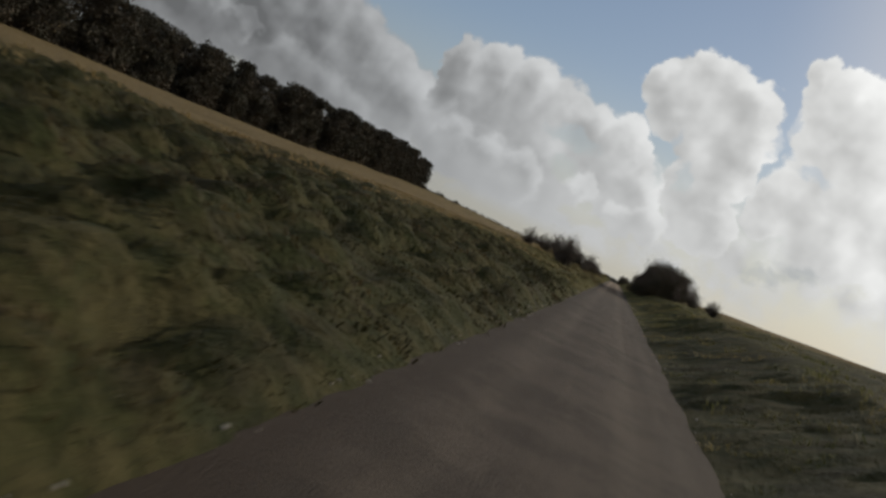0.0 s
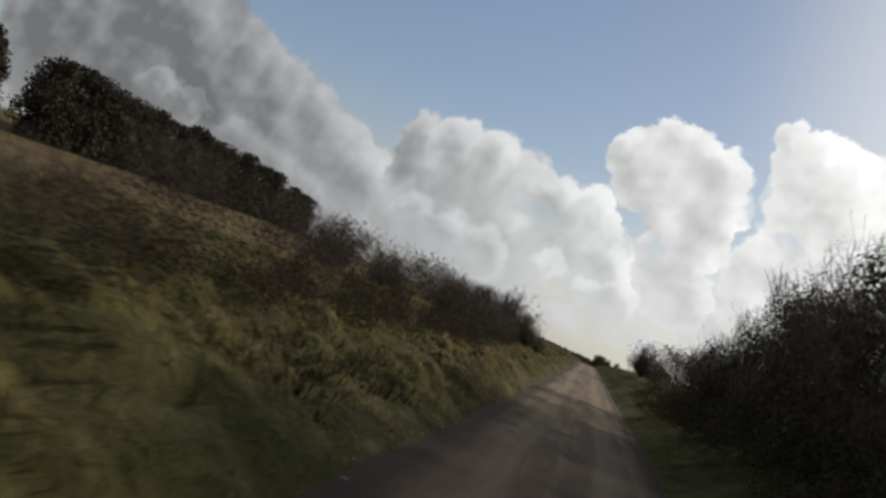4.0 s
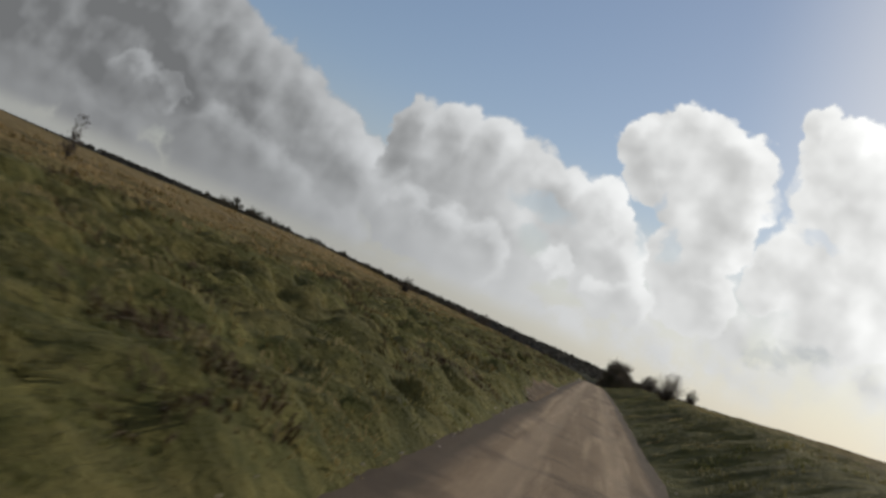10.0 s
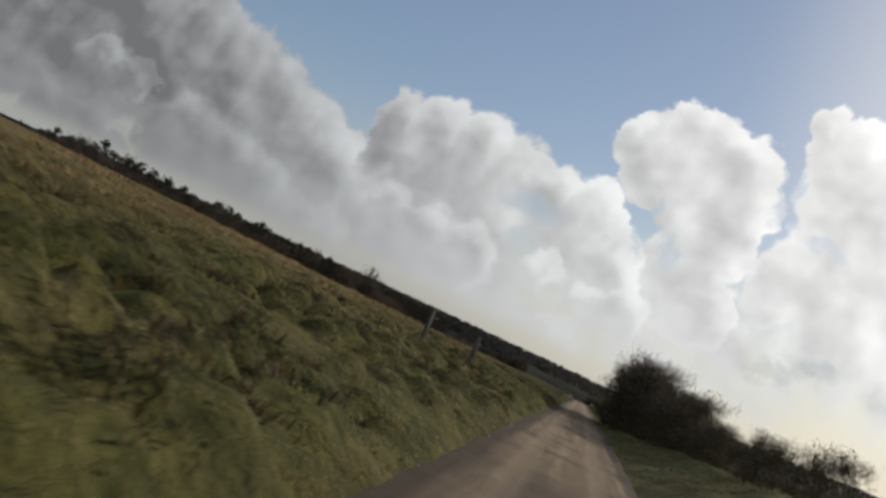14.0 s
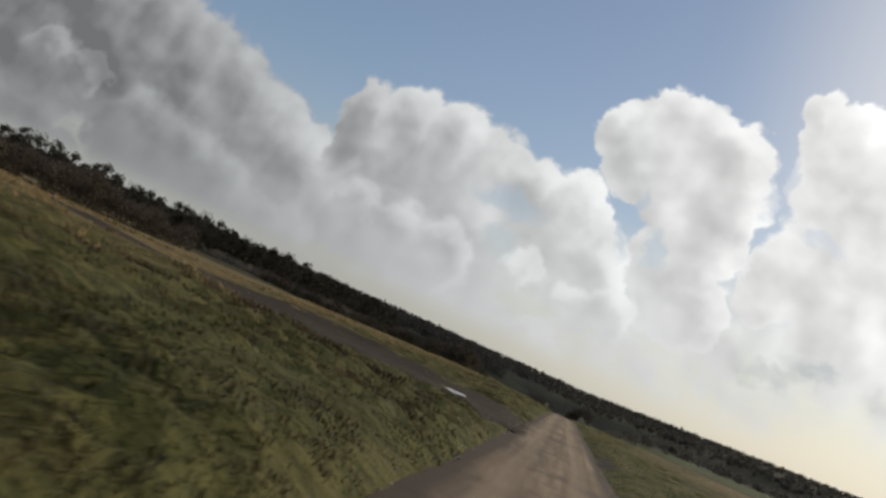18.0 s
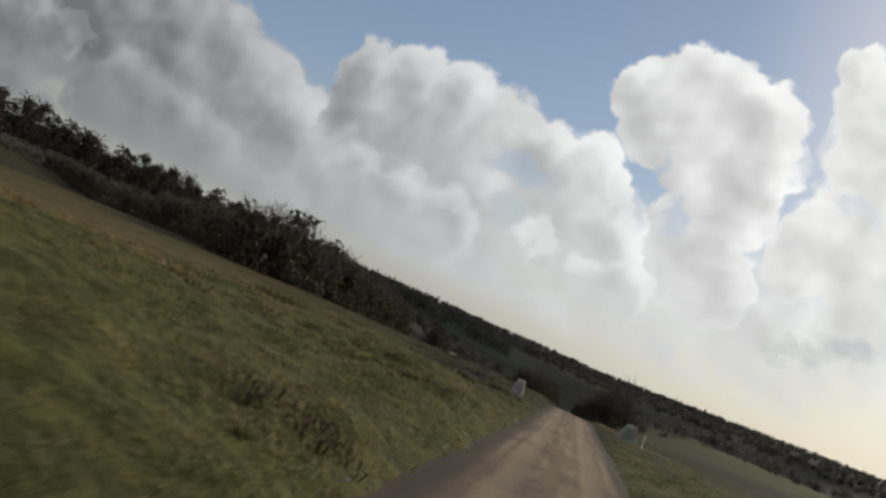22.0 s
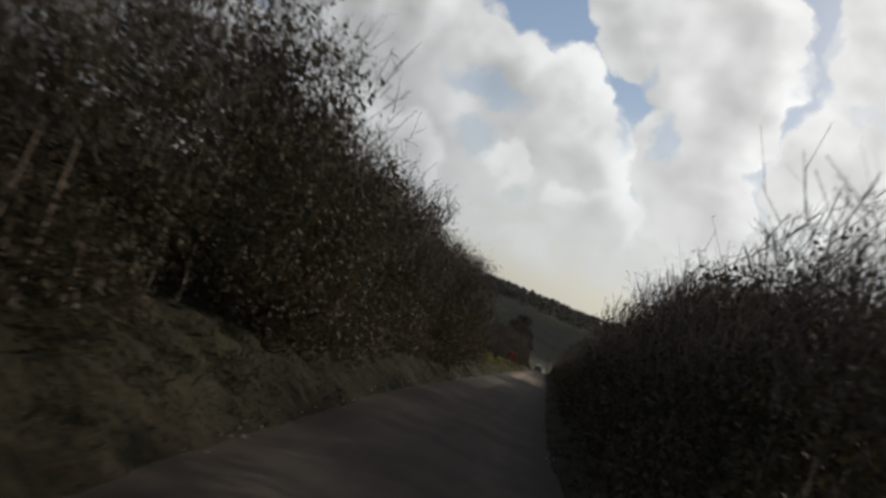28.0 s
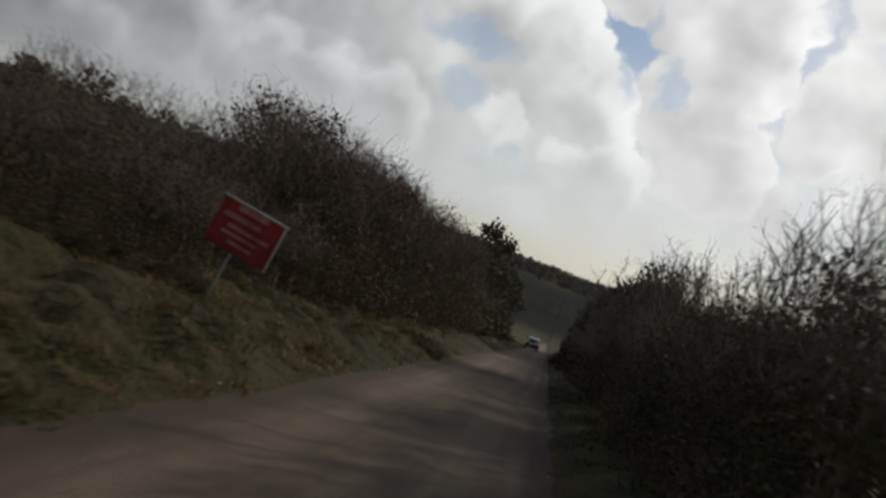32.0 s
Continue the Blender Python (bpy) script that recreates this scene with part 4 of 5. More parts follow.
NEAR_BROWN = [model(hedge_bush("thorn_hedge_bush", 96 + k, 3.2, 2.2, 3.0, "brown winter hedge bush with tangled bare shoots", RUST_LEAF, 6800, 0.03, 760, thick=0.004)) for k in range(2)]
HEDGES = [model(hedge_bush("hedge_bush", 51 + k, 3.6, 2.4, 3.0, "dense dark hedge bush with bare shoots on top", HEDGE_LEAF)) for k in range(4)]
BROWN_HEDGES = [model(hedge_bush("thorn_hedge_bush", 61 + k, 3.6, 2.4, 3.0, "brown winter hedge bush with tangled bare shoots", RUST_LEAF, 1100, 0.09, 420)) for k in range(3)]
PINES = [model(wood_tree("pine_tree", 71 + k, 16, "tall dark pine at the edge of a plantation", False, 3000)) for k in range(3)]
BROADS = [model(wood_tree("wood_tree", 81 + k, 10, "dark bushy tree at the edge of a wood", False, 2200)) for k in range(3)]


def row(models, pts, gap, group, size=1.0, jitter=0.5, tall=(0.9, 1.15), label=""):
    """Bushes or trees along a line of places, about gap metres apart."""
    pts = [Vector(p) for p in pts]
    for a, b in zip(pts, pts[1:]):
        n = max(1, round((b - a).length / gap))
        ang = math.atan2(b.y - a.y, b.x - a.x)
        for i in range(n):
            p = a + (b - a) * ((i + 0.5) / n)
            k = size * rnd.uniform(0.85, 1.15)
            stand(rnd.choice(models), p.x + rnd.uniform(-jitter, jitter), p.y + rnd.uniform(-jitter, jitter), ang + rnd.choice((0, math.pi)) + rnd.uniform(-0.2, 0.2), k, 0.1, group, label, rnd.uniform(*tall))


# old plantation left of the lane's start
for k in range(160):
    y = -70 + 2.6 * k
    if y < 340:
        stand(rnd.choice(PINES), -82 - rnd.uniform(0, 3) - 7 * (rnd.random() < 0.2), y + rnd.uniform(-1.2, 1.2), rnd.uniform(0, 6.3), (0.7 if y < 190 else 0.78 if y < 315 else 0.66) * rnd.uniform(0.92, 1.1), 0.4, "trees of the plantation")
for k in range(40):
    stand(rnd.choice(PINES), -95 - rnd.uniform(0, 20), -60 + 9.2 * k + rnd.uniform(-3, 3), rnd.uniform(0, 6.3), (0.7 if k < 26 else 0.8) * rnd.uniform(0.95, 1.08), 0.4, "trees of the plantation")
# bushes and trees of the first stretch
for x, y, s, kind in [(-4.5, 75, 0.68, FINE[0]), (-4.6, 79, 0.6, RUSTY[0]), (-5.4, 82, 0.55, RUSTY[1]), (-5.3, 166.4, 0.8, FINE[1]), (-7.4, 167.5, 0.68, THORNS[1]), (-9.8, 168, 0.7, THORNS[2]), (-17.6, 167, 0.92, THORNS[0]), (-14.0, 167.5, 0.7, THORNS[1]), (6.8, 62, 0.3, THORNS[1]), (7.4, 70, 0.34, RUSTY[0]), (6.6, 78, 0.4, RUSTY[1]), (7.2, 85, 0.42, THORNS[2]),
                      (-3.9, 165, 0.62, RUSTY[0]), (-3.5, 167.6, 0.5, RUSTY[1]),
                      (-21, 236, 1.05, THORNS[0]), (-25, 257, 0.7, THORNS[1]), (-19.4, 261.5, 1.4, THORNS[2]), (-16.2, 262, 1.38, THORNS[0]), (-17.3, 281, 0.98, THORNS[1]), (-14.0, 285.5, 1.06, THORNS[0]),
                      (-5.0, 231, 0.36, SAPLINGS[1]), (-17, 304, 0.45, SAPLINGS[0]), (-30, 501, 1.0, THORNS[0]), (-12, 331, 0.25, THORNS[1]),
                      (6.2, 92, 0.8, SAPLINGS[1]), (7.2, 97, 0.7, THORNS[1]), (4.9, 199, 1.05, RUSTY[0]), (5.4, 205, 0.92, RUSTY[1]), (6.6, 212, 0.5, THORNS[2]), (7.5, 216, 0.55, FINE[0]), (8.5, 224, 0.42, THORNS[0]), (9.5, 236, 0.45, THORNS[1]), (11, 250, 0.48, THORNS[2]), (13, 262, 0.45, FINE[1]),
                      (5.2, 280, 0.32, THORNS[1]), (6.5, 262, 0.3, SAPLINGS[0]), (4.6, 339, 0.58, RUSTY[1]), (5.7, 383, 0.46, FINE[0]), (5.6, 374, 0.45, THORNS[2]), (7.5, 352, 0.3, THORNS[0])]:
    stand(kind, x, y, rnd.uniform(0, 6.3), s)
row(NEAR_HEDGES, [(5.9, 93), (5.0, 106)], 2.3, "bushes of the hedge on the bank", 1.1)
row(NEAR_HEDGES, [(5.0, 106), (4.6, 140)], 2.3, "bushes of the hedge on the bank", 1.3)
row(NEAR_HEDGES, [(3.9, 104), (3.4, 148)], 2.4, "bushes of the hedge on the bank", 0.8, 0.25)
row(NEAR_BROWN, [(-4.4, 117), (-4.0, 135), (-4.2, 150), (-4.6, 164)], 2.4, "bushes of the low roadside hedge", 0.55, 0.3)
row(NEAR_HEDGES, [(6.6, 416), (5.3, 432)], 2.0, "bushes of the hedge on the bank", 0.62)
row(NEAR_HEDGES, [(5.3, 432), (4.3, 453)], 2.1, "bushes of the hedge on the bank", 1.05)
row(NEAR_HEDGES, [(4.3, 453), (3.5, 474)], 2.1, "bushes of the hedge on the bank", 1.75, 0.3, (1.0, 1.15))
row(NEAR_BROWN, [(-5.5, 166.5), (-14, 165)], 2.2, "bushes of the thicket", 0.75)
# brown hedge across the pasture, then scrub along its edge
row(BROWN_HEDGES, [(-34, 504), (-42, 560), (-47, 600)], 3.2, "bushes of the brown hedge", 0.95)
row(BROWN_HEDGES, [(-36, 500), (-80, 496)], 4.0, "bushes of the brown hedge", 1.0)
# dark hedge of the last pasture
row(HEDGES, [(-21, 668), (-23, 710), (-26, 738)], 2.2, "bushes of the tall field hedge", 1.42, 0.7)
row(BROWN_HEDGES, [(-24, 690), (-28, 742)], 2.6, "bushes of the tall field hedge", 1.5, 0.7)
row(BROWN_HEDGES + HEDGES, [(-22, 668), (-36, 684), (-60, 712), (-95, 750)], 2.6, "bushes of the tall field hedge", 1.05, 0.7)
row(HEDGES + BROWN_HEDGES, [(-27, 776), (-30, 806)], 2.4, "bushes of the tall field hedge", 1.5, 0.6)
# woods further out on the left
row(BROADS, [(-180, 640), (-150, 730)], 4.6, "trees of the far wood", 1.0, 1.5, (0.9, 1.05))
row(BROADS, [(-150, 730), (-118, 830), (-100, 920)], 4.4, "trees of the far wood", 1.1, 1.5, (0.95, 1.1))
row(BROADS, [(-190, 650), (-160, 740), (-128, 850), (-100, 980)], 5.5, "trees of the far wood", 1.15, 2.5, (0.95, 1.1))
# where the hedges close in on the lane
row(NEAR_BROWN, [(-9.0, 769.5), (-6.7, 776)], 1.5, "bushes at the lane's edge", 1.0, 0.3)
row(NEAR_HEDGES, [(-9.4, 772), (-8.0, 778)], 1.7, "bushes at the lane's edge", 0.95, 0.3)
stand(FINE[0], -9.3, 770.5, 1.0, 0.95, 0.1)
stand(RUSTY[0], -8.2, 772.5, 2.0, 1.2, 0.1)
stand(FINE[1], -7.2, 775.5, 2.0, 1.3, 0.1)
row(NEAR_HEDGES, [(-11.5, 793), (-5.6, 787)], 2.0, "bushes of the hedge along the lane", 1.06, 0.3)
row(NEAR_HEDGES, [(-5.6, 784), (-4.9, 793)], 2.2, "bushes of the hedge along the lane", 1.12, 0.3)
row(NEAR_HEDGES, [(-4.7, 794), (-4.6, 829)], 2.2, "bushes of the hedge along the lane", 1.26, 0.3)
row(NEAR_BROWN, [(-6.2, 788), (-5.9, 797)], 2.6, "bushes of the hedge along the lane", 1.3, 0.4)
row(NEAR_BROWN, [(-5.9, 797), (-5.6, 828)], 2.6, "bushes of the hedge along the lane", 1.5, 0.4)
row(NEAR_HEDGES, [(3.9, 710), (3.5, 734)], 2.2, "bushes of the hedge along the lane", 1.25)
row(NEAR_HEDGES, [(3.6, 752), (3.2, 775), (2.9, 795)], 2.1, "bushes of the hedge along the lane", 1.18, 0.25, (0.9, 1.1))
row(NEAR_HEDGES, [(3.1, 797), (3.1, 822)], 2.0, "bushes of the hedge along the lane", 1.36, 0.25, (1.05, 1.2))
row(NEAR_HEDGES, [(4.3, 797), (4.2, 832)], 1.9, "bushes of the hedge along the lane", 1.1, 0.3)
row(NEAR_HEDGES, [(2.9, 822), (2.8, 856)], 2.1, "bushes of the hedge along the lane", 1.18, 0.25, (0.9, 1.1))
row(NEAR_HEDGES, [(2.8, 856), (2.8, 884)], 2.0, "bushes of the hedge along the lane", 0.86, 0.25, (0.9, 1.05))
row(NEAR_HEDGES, [(2.8, 884), (3.0, 945)], 2.0, "bushes of the hedge along the lane", 1.03, 0.25, (0.95, 1.1))
row(NEAR_BROWN, [(4.3, 796), (4.0, 862)], 3.0, "bushes of the hedge along the lane", 1.5, 0.3)
for x, y, s, kind in [(4.4, 805, 1.2, FINE[1]), (4.2, 812, 1.2, FINE[0]), (4.3, 799, 1.05, FINE[0]), (5.2, 714, 1.35, FINE[1]), (4.9, 721, 1.25, RUSTY[0]), (4.6, 836, 0.95, RUSTY[1]), (4.3, 846, 1.0, FINE[0]), (4.6, 851, 1.25, FINE[1]), (4.8, 855, 1.2, FINE[0]), (3.3, 866, 0.95, FINE[0]), (3.5, 862.5, 0.85, FINE[1]), (-8.9, 900.5, 0.88, FINE[0]), (4.0, 909, 1.05, FINE[0]), (4.1, 913, 1.1, FINE[1]), (4.2, 906, 0.95, RUSTY[0]), (3.8, 927, 1.4, FINE[1]), (4.0, 931, 1.5, FINE[0]), (4.2, 889, 0.9, FINE[1]),
                      (-5.6, 869, 1.05, SAPLINGS[0]), (-5.0, 871.5, 0.9, SAPLINGS[1]), (-7.2, 866, 0.85, SAPLINGS[1]), (-6.2, 847, 0.95, SAPLINGS[1]), (-7.6, 854, 1.2, FINE[0]), (-8.8, 843, 1.2, RUSTY[0]),
                      (-7.4, 838, 1.0, RUSTY[1]), (-9.0, 857, 0.95, FINE[1]), (-8.6, 849, 1.2, FINE[0]), (-7.6, 863, 0.6, FINE[1]), (-7.5, 879, 0.8, PALE[0]), (-6.8, 884, 0.9, PALE[1]), (-9.5, 881, 1.1, PALE[0]),
                      (-7.2, 905, 0.55, PALE[1]), (-8.0, 912, 0.7, RUSTY[0]), (-6.6, 916, 1.1, PALE[0]), (-6.4, 921, 1.4, PALE[1]), (-8, 919, 1.0, RUSTY[1]), (-6.2, 925, 1.25, RUSTY[0]), (-10.5, 908, 0.4, FINE[0]), (-6.0, 933, 1.3, PALE[0]), (-7.5, 930, 1.1, FINE[0])]:
    stand(kind, x, y, rnd.uniform(0, 6.3), s)
row(HEDGES, [(-6.0, 948), (-5.6, 1000)], 2.6, "bushes of the hedge along the lane", 1.1, 0.4)
row(HEDGES, [(2.9, 946), (2.6, 1003)], 2.6, "bushes of the hedge along the lane", 1.0, 0.3)
row(BROADS, [(-9.0, 974), (-8.5, 1050)], 5.0, "trees in the valley", 0.85, 1.0)
row(BROADS, [(6.4, 962), (6.0, 1050)], 5.0, "trees in the valley", 0.9, 0.8)
row(NEAR_BROWN, [(-9.5, 842), (-7.6, 850), (-7.0, 858)], 2.0, "bushes on the grass bank", 0.95, 0.5)
row(NEAR_BROWN, [(-6.9, 860), (-7.0, 873)], 2.0, "bushes on the grass bank", 0.62, 0.5)
row(NEAR_HEDGES, [(-10.5, 846), (-9.2, 856)], 2.6, "bushes on the grass bank", 0.9, 0.5)
row(NEAR_HEDGES, [(-8.8, 860), (-8.8, 878)], 2.6, "bushes on the grass bank", 0.55, 0.5)
row(NEAR_BROWN, [(-9.5, 876), (-10.5, 890), (-9.0, 900)], 2.2, "bushes on the grass bank", 0.72)
row(NEAR_BROWN, [(-6.9, 901), (-6.4, 908), (-5.9, 917)], 2.0, "bushes on the grass bank", 0.62, 0.3)
for x0, k in ((-13.5, 0.85), (-19, 0.95), (-26, 1.05), (-35, 1.1), (-46, 1.15)):
    row(BROWN_HEDGES, [(x0, 878), (x0 - 2, 950)], 3.6, "scrub on the hillside", k, 1.2)
row(NEAR_BROWN, [(-12, 897), (-9.0, 908)], 2.0, "bushes on the grass bank", 0.55)
row(NEAR_BROWN, [(-8.4, 908), (-7.2, 915)], 1.8, "bushes on the grass bank", 0.9)
row(NEAR_BROWN, [(-7.0, 915), (-6.4, 922), (-5.8, 946)], 2.1, "bushes on the grass bank", 1.45)
row(NEAR_HEDGES, [(-12, 905), (-9.2, 913)], 2.2, "bushes on the grass bank", 0.75)
row(NEAR_HEDGES, [(-8.8, 917), (-7.6, 926), (-7.0, 946)], 2.3, "bushes on the grass bank", 1.45)
for ob in BIN:
    for o in (*ob.children_recursive, ob):
        bpy.data.objects.remove(o)


def far_wood(name, label, spots, size, quads, seed):
    """Crowns of a distant wood, joined: rows of x, y, height."""
    rng = np.random.default_rng(seed)
    spots = np.asarray(spots, float)
    z0 = land(spots[:, 0], spots[:, 1], False)
    cents = np.stack([spots[:, 0], spots[:, 1], z0 + spots[:, 2] * 0.42], -1)
    v, f = leaf_cloud(rng, cents, spots[:, 2] * 0.5, quads * len(spots), size, 1.0)
    return tagged(new(name, quick_mesh(name, v, f, HAZED_WOOD)), label, "woodland", kind="stuff")


rng = np.random.default_rng(9)
belt = [(-335 + rng.uniform(-14, 14) + 40 * math.sin(y * 0.01), y + rng.uniform(-4, 4), rng.uniform(5.5, 8.5) + 2.6 * (420 < y < 690)) for y in np.arange(300, 1100, 4.0)]
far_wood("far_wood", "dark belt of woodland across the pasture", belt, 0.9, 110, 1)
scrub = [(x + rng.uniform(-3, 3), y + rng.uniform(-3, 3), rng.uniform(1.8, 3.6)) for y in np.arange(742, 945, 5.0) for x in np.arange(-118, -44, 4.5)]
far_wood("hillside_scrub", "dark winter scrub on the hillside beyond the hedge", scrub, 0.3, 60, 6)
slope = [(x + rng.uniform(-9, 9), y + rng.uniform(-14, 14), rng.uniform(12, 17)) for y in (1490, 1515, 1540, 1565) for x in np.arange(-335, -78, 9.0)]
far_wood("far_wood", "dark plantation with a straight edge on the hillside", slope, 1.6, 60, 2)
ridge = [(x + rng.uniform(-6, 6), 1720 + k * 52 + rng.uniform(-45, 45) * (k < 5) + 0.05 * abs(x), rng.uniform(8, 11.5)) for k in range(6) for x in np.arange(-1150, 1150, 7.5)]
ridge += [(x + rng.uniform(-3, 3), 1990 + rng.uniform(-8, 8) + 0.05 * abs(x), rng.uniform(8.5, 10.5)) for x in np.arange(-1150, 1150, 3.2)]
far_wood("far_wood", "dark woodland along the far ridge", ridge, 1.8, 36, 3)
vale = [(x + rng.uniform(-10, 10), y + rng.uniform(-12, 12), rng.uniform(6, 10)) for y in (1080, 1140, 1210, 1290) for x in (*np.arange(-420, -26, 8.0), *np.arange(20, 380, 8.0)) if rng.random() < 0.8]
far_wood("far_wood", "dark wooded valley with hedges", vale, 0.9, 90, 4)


# ---------------------------------------------------------------- grass
def tussocks(name, label, spots, blades, length, seed, width=0.016, tuft=0.22, mat=None):
    """Grass in tufts: each blade a bent strip of three triangles. spots: rows of across, along, size."""
    rng = np.random.default_rng(seed)
    spots = np.asarray(spots, float)
    n = len(spots) * blades
    k = np.repeat(np.arange(len(spots)), blades)
    size = spots[k, 2]
    ang, rad = rng.uniform(0, 2 * math.pi, n), np.sqrt(rng.random(n)) * tuft * size
    s, y = spots[k, 0] + np.cos(ang) * rad, spots[k, 1] + np.sin(ang) * rad
    z = land(s, y) - 0.03
    foot = np.stack([s + lane_x(y), y, z], -1)
    out = np.stack([np.cos(ang), np.sin(ang)], -1) * (rad / (tuft * size))[:, None] * 0.7 + rng.normal(0, 0.28, (n, 2)) + [-0.25, -0.1]
    tall = length * size * rng.uniform(0.5, 1.1, n)
    mid = foot + np.concatenate([out * tall[:, None] * 0.42, (tall * 0.52)[:, None]], 1)
    tip = foot + np.concatenate([out * tall[:, None] * 1.15, (tall * 0.5)[:, None]], 1)
    side = np.stack([-np.sin(ang + rng.normal(0, 1, n)), np.cos(ang), np.zeros(n)], -1) * (width * size)[:, None]
    verts = np.stack([foot - side, foot + side, mid + side * 0.8, mid - side * 0.8, tip], 1).reshape(-1, 3)
    b = (np.arange(n) * 5)[:, None, None]
    faces = (b + np.array([[0, 1, 2], [0, 2, 3], [3, 2, 4]])[None]).reshape(-1, 3)
    ob = new(name, quick_mesh(name, verts, faces, mat or BLADES))
    return tagged(ob, label, "grass", kind="stuff")


def scatter(rng, count, s0, s1, y0, y1, power, big=(0.7, 1.35)):
    """Places for tufts, denser near the lane (s0), clear of trodden ground."""
    t = rng.random(count) ** power
    s, y = s0 + (s1 - s0) * t, rng.uniform(y0, y1, count)
    size = rng.uniform(*big, count) * (0.38 + 0.55 * rough_noise(s, y, 3.0, 6) + 0.62 * rough_noise(s, y, 0.9, 7)) * (0.75 + 0.25 * np.clip(np.abs(s - s0) / 0.8, 0, 1))
    size = np.minimum(size, 1.35)
    keep = trodden(s, y) < 0.25
    return np.stack([s, y, size], -1)[keep]


rng = np.random.default_rng(3)
GREEN, SHADY = "long tussocky grass, green and straw-coloured, on the verge", "rough green and brown verge grass, darkened to carry shade"
# y below 48: cloud shade over the lane's start, painted as darker blades.
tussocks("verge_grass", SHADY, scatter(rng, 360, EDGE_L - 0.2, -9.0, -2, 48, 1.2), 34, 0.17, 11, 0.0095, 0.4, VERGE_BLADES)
tussocks("verge_grass", SHADY, scatter(rng, 950, EDGE_L - 0.2, -8.5, -2, 46, 1.2), 34, 0.17, 19, 0.0095, 0.4, SHADED_BLADES)
tussocks("verge_grass", "long golden-brown and green tussocky grass on the verge", scatter(rng, 3200, EDGE_L - 0.2, -9.5, 48, 215, 1.15), 34, 0.18, 1, 0.009, 0.4, GOLD_BLADES)
tussocks("verge_grass", GREEN, scatter(rng, 4700, EDGE_L - 0.2, -9.5, 215, 470, 1.15), 34, 0.17, 15, 0.009, 0.4)
tussocks("verge_grass", SHADY, scatter(rng, 900, EDGE_L - 0.2, -9.5, 470, 550, 1.15), 34, 0.18, 16, 0.009, 0.4, VERGE_BLADES)
tussocks("verge_grass", SHADY, scatter(rng, 900, EDGE_L - 0.2, -6.0, 465, 560, 1.15), 34, 0.18, 21, 0.009, 0.4, SHADED_BLADES)
tussocks("verge_grass", GREEN, scatter(rng, 1900, EDGE_L - 0.2, -9.5, 545, 648, 1.15), 34, 0.17, 17, 0.009, 0.4)
# y 648 to 838: the darker blade colour carries the shade on this stretch.
tussocks("verge_grass", SHADY, scatter(rng, 4000, EDGE_L - 0.2, -10.0, 648, 838, 1.1), 32, 0.14, 5, 0.0095, 0.4, SHADED_BLADES)
tussocks("verge_grass", GREEN, scatter(rng, 700, EDGE_L - 0.2, -7.0, 838, 900, 1.3), 36, 0.22, 6, 0.010, 0.3, VERGE_BLADES)
tussocks("verge_grass", "lush yellow-green grass on the bank below the bushes", scatter(rng, 800, EDGE_L - 1.0, -5.0, 848, 898, 1.0), 36, 0.24, 14, 0.010, 0.3, LUSH_BLADES)
tussocks("verge_grass", SHADY, scatter(rng, 580, EDGE_L - 0.2, -7.5, 898, 930, 1.2), 36, 0.24, 18, 0.010, 0.3, VERGE_BLADES)
tussocks("verge_grass", "long rough grass on the bank", scatter(rng, 3400, EDGE_R + 0.3, 7.5, -2, 690, 1.3), 28, 0.2, 2, 0.009, 0.28)
tussocks("verge_grass", SHADY, scatter(rng, 1000, EDGE_R + 0.3, 6.0, 690, 930, 1.3), 28, 0.24, 7, 0.009, 0.28, SHADED_BLADES)
tussocks("sedge_clumps", "dark green hummocks of coarse grass on the verge", scatter(rng, 440, EDGE_L - 0.9, -9.5, 44, 430, 1.0, (0.7, 1.5)), 56, 0.26, 12, 0.012, 0.36, SEDGE_BLADES)
dead = scatter(rng, 5200, EDGE_L - 0.5, -10.0, 60, 646, 0.9, (0.8, 1.5))
dead = dead[(rough_noise(dead[:, 0], dead[:, 1] * 0.6, 2.6, 33) > 0.64) & (dead[:, 1] > 60)]
tussocks("withered_clumps", "brown clumps of withered stalks among the verge grass", dead, 44, 0.24, 20, 0.011, 0.34, BROWN_BLADES)
tussocks("field_grass", "straw-coloured tussocks in the pasture", scatter(rng, 3800, -8.0, -26, -2, 640, 1.2, (0.9, 1.6)), 18, 0.26, 4, 0.02, 0.4, STRAW_BLADES)


def stones(name, label, spots, seed):
    rng = np.random.default_rng(seed)
    spots = np.asarray(spots, float)
    base = np.array([(1, 0, 0), (-1, 0, 0), (0, 1, 0), (0, -1, 0), (0, 0, 1), (0, 0, -1)], float)
    tri = np.array([(0, 2, 4), (2, 1, 4), (1, 3, 4), (3, 0, 4), (2, 0, 5), (1, 2, 5), (3, 1, 5), (0, 3, 5)])
    n = len(spots)
    v = base[None] * (spots[:, 2, None, None] * rng.uniform(0.5, 1.2, (n, 6, 1))) * [1, 1, 0.6]
    v = v + np.stack([spots[:, 0] + lane_x(spots[:, 1]), spots[:, 1], land(spots[:, 0], spots[:, 1]) + 0.045], -1)[:, None]
    f = (np.arange(n) * 6)[:, None, None] + tri[None]
    ob = new(name, quick_mesh(name, v.reshape(-1, 3), f.reshape(-1, 3), FLINT))
    return tagged(ob, label, "stones", kind="stuff")


loose = []
for cs, cy, rs, ry in PULL_INS:
    a, r = rng.uniform(0, 2 * math.pi, 420), np.sqrt(rng.random(420))
    loose.append(np.stack([cs + np.cos(a) * r * rs, cy + np.sin(a) * r * ry, rng.uniform(0.008, 0.034, 420)], -1))
